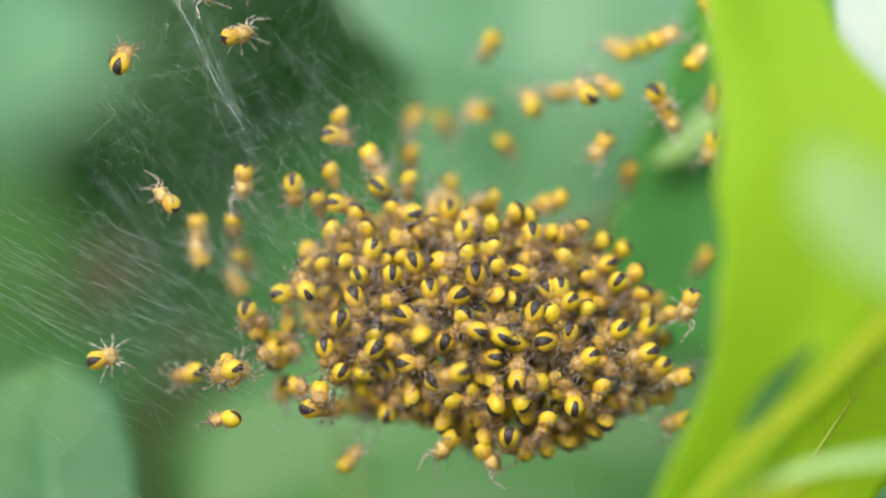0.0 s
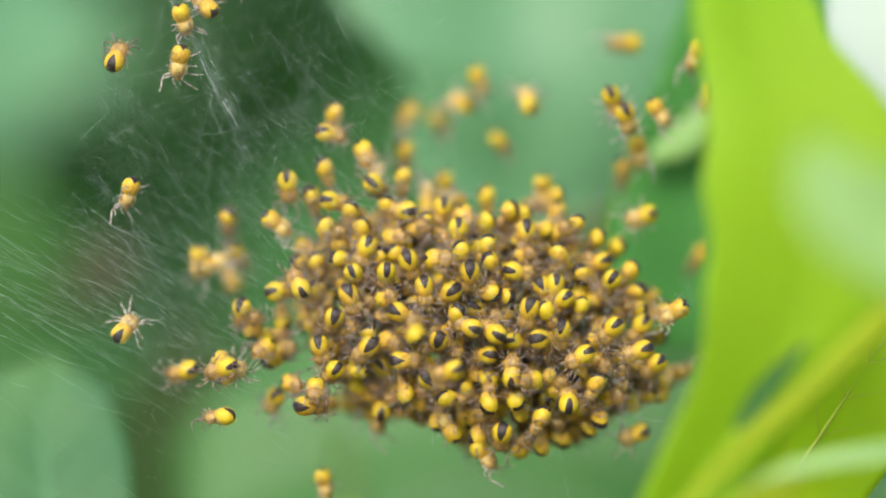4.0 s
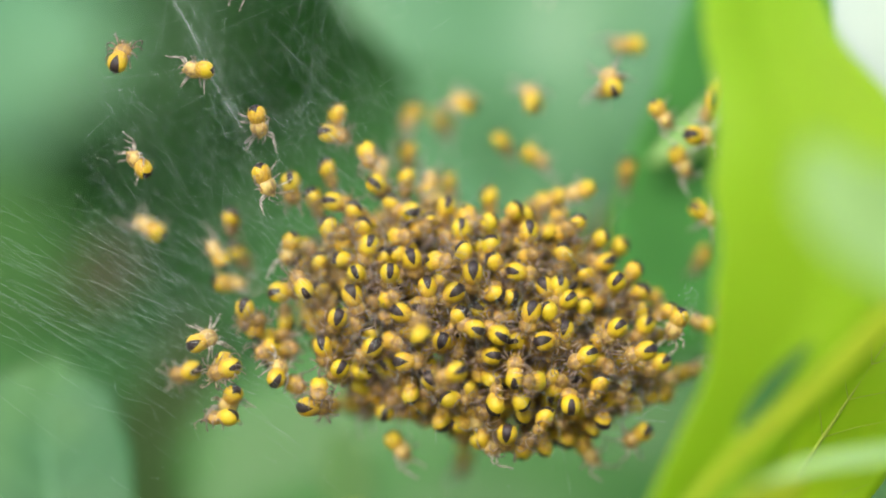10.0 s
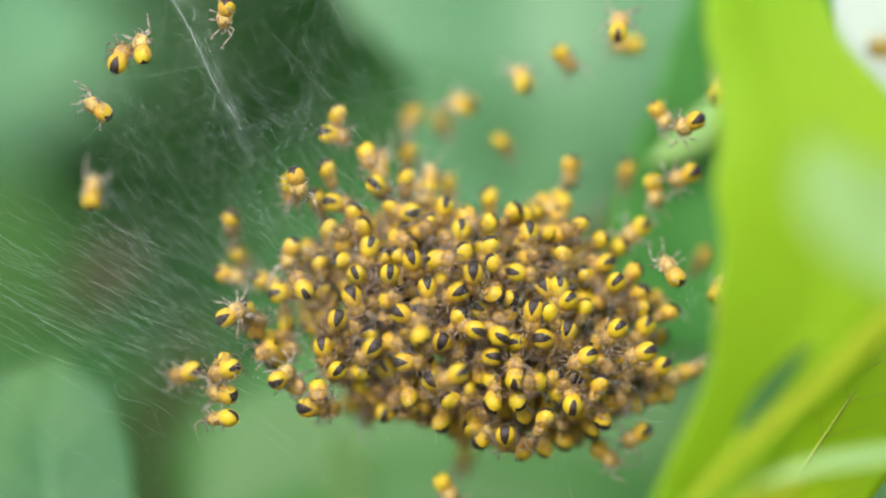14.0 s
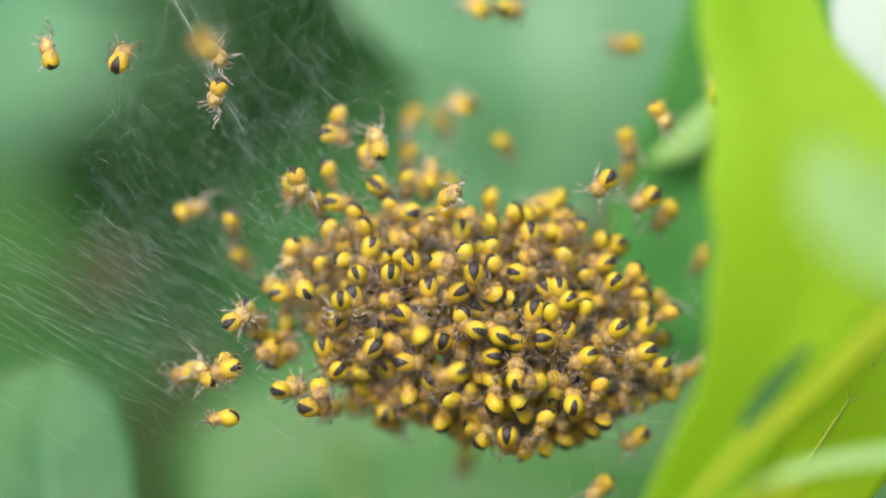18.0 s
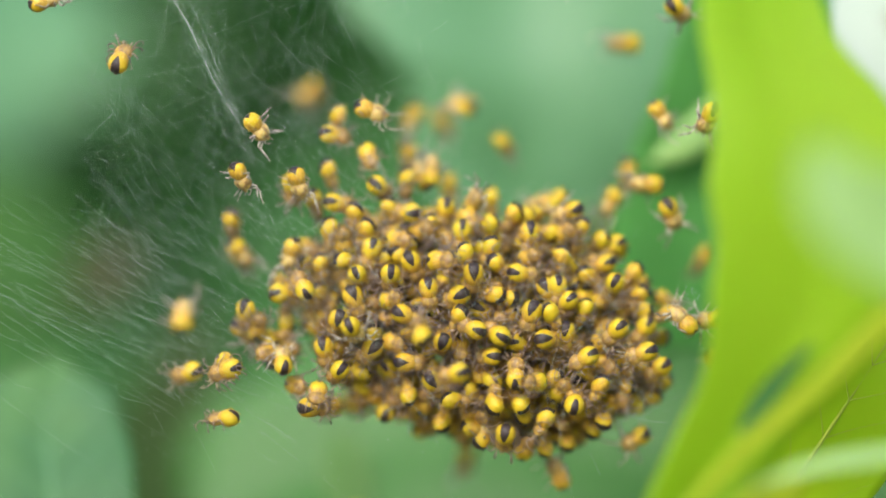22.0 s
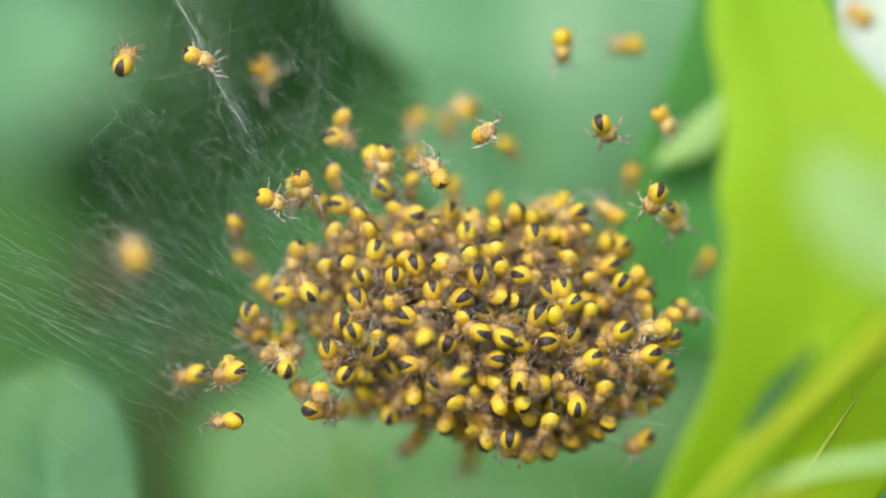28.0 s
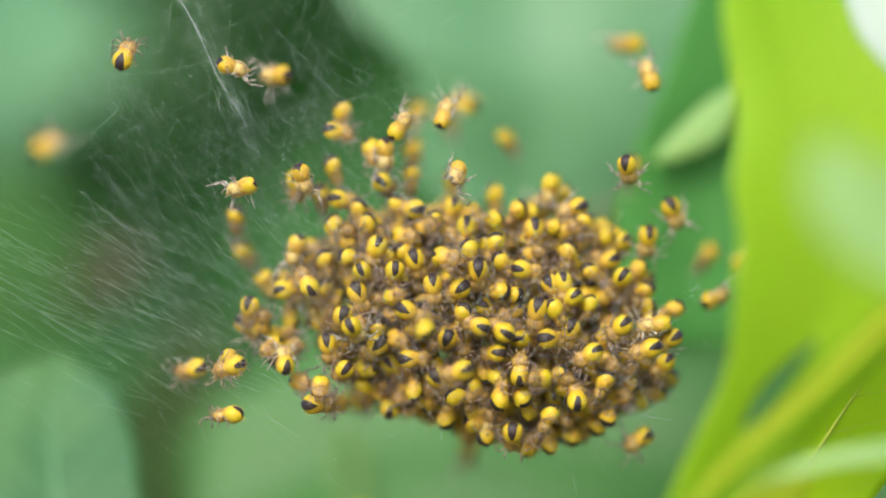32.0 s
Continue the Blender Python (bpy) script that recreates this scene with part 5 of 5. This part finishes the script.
    prowl([(0, 11.14, 1.50, -2.23, 71), (2, 10.75, 1.50, -3.37, 71), (6, 10.90, 1.50, -2.20, 1), (8, 10.24, 1.50, -2.74, 71), (10, 10.71, 1.50, -3.17, 71), (12, 10.36, 1.50, -2.63, 1), (14, 10.55, 1.50, -1.18, -52), (17, 9.43, 4.00, -1.44, 15), (18, 9.04, 5.00, -1.60, 15), (32, 9.04, 5.00, -1.60, 15)], 20, -46)
    prowl([(0, 10.78, 2.00, -5.76, 7), (1, 10.15, 2.00, -5.84, 21), (2, 9.98, 4.00, -6.06, 21), (32, 9.98, 4.00, -6.06, 21)], 15, -75)
    prowl([(0, 10.86, 3.50, -7.77, 20), (2, 9.88, 3.50, -8.13, 23), (6, 8.85, 3.50, -8.64, 23), (8, 9.48, 3.50, -8.28, 23), (10, 9.13, 3.50, -8.44, 35), (12, 8.97, 3.50, -8.64, 35), (14, 9.09, 3.50, -8.40, 35), (17, 9.01, 3.50, -8.52, 35), (30, 9.01, 3.50, -8.60, 35), (32, 8.93, 3.50, -8.76, 35)], 5, -30)
    prowl([(0, 5.82, 6.00, -7.87, 130), (8, 6.38, 5.00, -8.55, 120), (10, 6.50, 4.00, -9.06, 122), (12, 6.74, 4.00, -9.14, 168), (14, 7.25, 4.00, -9.22, 135), (17, 7.65, 4.00, -10.05, 93), (18, 7.33, 4.00, -10.84, 44), (20, 6.70, 4.00, -10.95, -2), (21, 6.15, 4.00, -10.80, -18), (22, 5.36, 4.00, -10.52, -68), (23, 5.91, 4.00, -10.20, -98), (24, 5.48, 4.00, -9.73, -33), (25, 4.92, 4.00, -9.57, -30), (28, 4.37, 4.00, -9.10, -41), (30, 4.12, 5.00, -8.87, -41), (32, 4.12, 5.00, -8.87, -41)], 0, 51)
    prowl([(0, 10.18, 4.00, -6.61, 251), (18, 10.44, 3.00, -6.42, 251), (19, 10.72, 1.00, -4.99, 264), (20, 10.68, 1.00, -4.17, 234), (21, 11.89, 1.00, -3.36, 247), (22, 11.03, 1.00, -3.36, 317), (23, 10.17, 1.00, -3.24, 357), (24, 9.59, 1.00, -3.28, 369), (25, 9.67, 1.00, -3.32, 369), (32, 9.59, 1.00, -3.51, 369)], 5, -48)
    prowl([(0, 10.55, 5.00, -5.85, 197), (18, 11.16, 4.00, -5.66, 211), (20, 11.44, 4.00, -5.31, 221), (21, 12.07, 4.00, -4.87, 192), (22, 12.51, 4.00, -5.07, 129), (23, 12.54, 4.00, -5.46, 129), (24, 12.90, 4.00, -5.11, 199), (25, 13.83, 6.00, -4.69, 171), (28, 14.64, 3.00, -5.40, 121), (30, 14.41, 3.00, -5.63, 191), (32, 16.25, 3.00, -4.53, 211)], 15, -69)
    prowl([(0, 13.74, 8.00, -2.31, 77), (19, 13.59, 6.00, -2.93, 36), (20, 12.66, 1.50, -3.09, 10), (22, 12.42, 1.50, -3.13, 10), (23, 12.27, 1.50, -3.13, 11), (24, 10.98, 1.50, -3.40, 29), (25, 10.36, 1.50, -4.19, 32), (28, 10.16, 1.50, -3.91, 32), (32, 10.16, 1.50, -4.18, 32)], 20, -15)
    prowl([(0, 13.74, 8.00, -4.33, 121), (8, 13.26, 7.00, -4.42, 51), (10, 12.27, 4.00, -3.53, -19), (12, 12.47, 4.00, -2.42, -89), (14, 12.66, 4.00, -1.99, -124), (17, 13.38, 7.00, -1.06, -136), (20, 13.92, 9.00, -0.78, -153), (32, 13.92, 9.00, -0.78, -153)], 25, 63)
    prowl([(0, 9.80, 6.00, -2.29, 81), (25, 10.27, 5.00, -2.28, 151), (28, 10.77, 4.00, -2.58, 148), (30, 11.24, 4.00, -2.90, 185), (32, 12.11, 4.00, -2.46, 207)], 20, -65)
    prowl([(0, -11.32, 5.00, -0.37, 290), (3, -10.96, 5.00, -0.57, 220), (6, -10.37, 5.00, -1.36, 150), (8, -10.41, 5.00, -1.80, 102), (9, -10.25, 5.00, -1.96, 102), (10, -10.13, 5.00, -1.56, 172), (11, -9.61, 5.00, -1.64, 194), (12, -9.34, 5.00, -1.36, 192), (13, -8.54, 5.00, -1.40, 176), (14, -8.30, 5.00, -1.44, 156), (17, -7.75, 4.00, -1.75, 146), (18, -7.51, 4.00, -1.99, 146), (32, -7.51, 4.00, -1.99, 146)], 25, 80)
    prowl([(0, -9.68, 8.00, -1.71, 298), (8, -9.76, 8.00, -1.22, 287), (9, -10.06, 4.50, -0.45, 303), (10, -10.26, 4.50, -0.45, 303), (11, -10.18, 4.50, -0.77, 373), (12, -10.70, 4.50, -0.96, 382), (13, -10.77, 4.50, -1.00, 452), (14, -10.06, 4.50, -1.12, 522), (17, -8.00, 4.50, -1.64, 528), (20, -7.96, 4.50, -1.56, 528), (21, -7.53, 4.50, -1.52, 528), (32, -7.53, 4.50, -1.52, 528)], 25, 73)
    prowl([(0, 0.22, 1.50, -8.62, 47), (2, 0.37, 1.50, -8.65, -23), (6, 0.68, 1.50, -7.98, -93), (9, 0.80, 1.50, -7.93, -163), (13, 1.31, 1.50, -8.03, -192), (14, 1.44, 1.50, -8.07, -192), (28, 1.25, 1.50, -8.03, -192), (32, 1.25, 1.50, -8.03, -192)], 15, 69)
    prowl([(0, 1.76, 1.50, -9.14, 125), (3, 1.87, 1.50, -9.20, 125), (6, 1.76, 1.50, -9.09, 125), (8, 1.77, 1.50, -8.87, 125), (9, 1.69, 1.50, -8.75, 125), (12, 2.13, 3.00, -8.64, 195), (13, 2.42, 4.00, -8.35, 195), (32, 2.42, 4.00, -8.35, 195)], 15, 73)


motions()
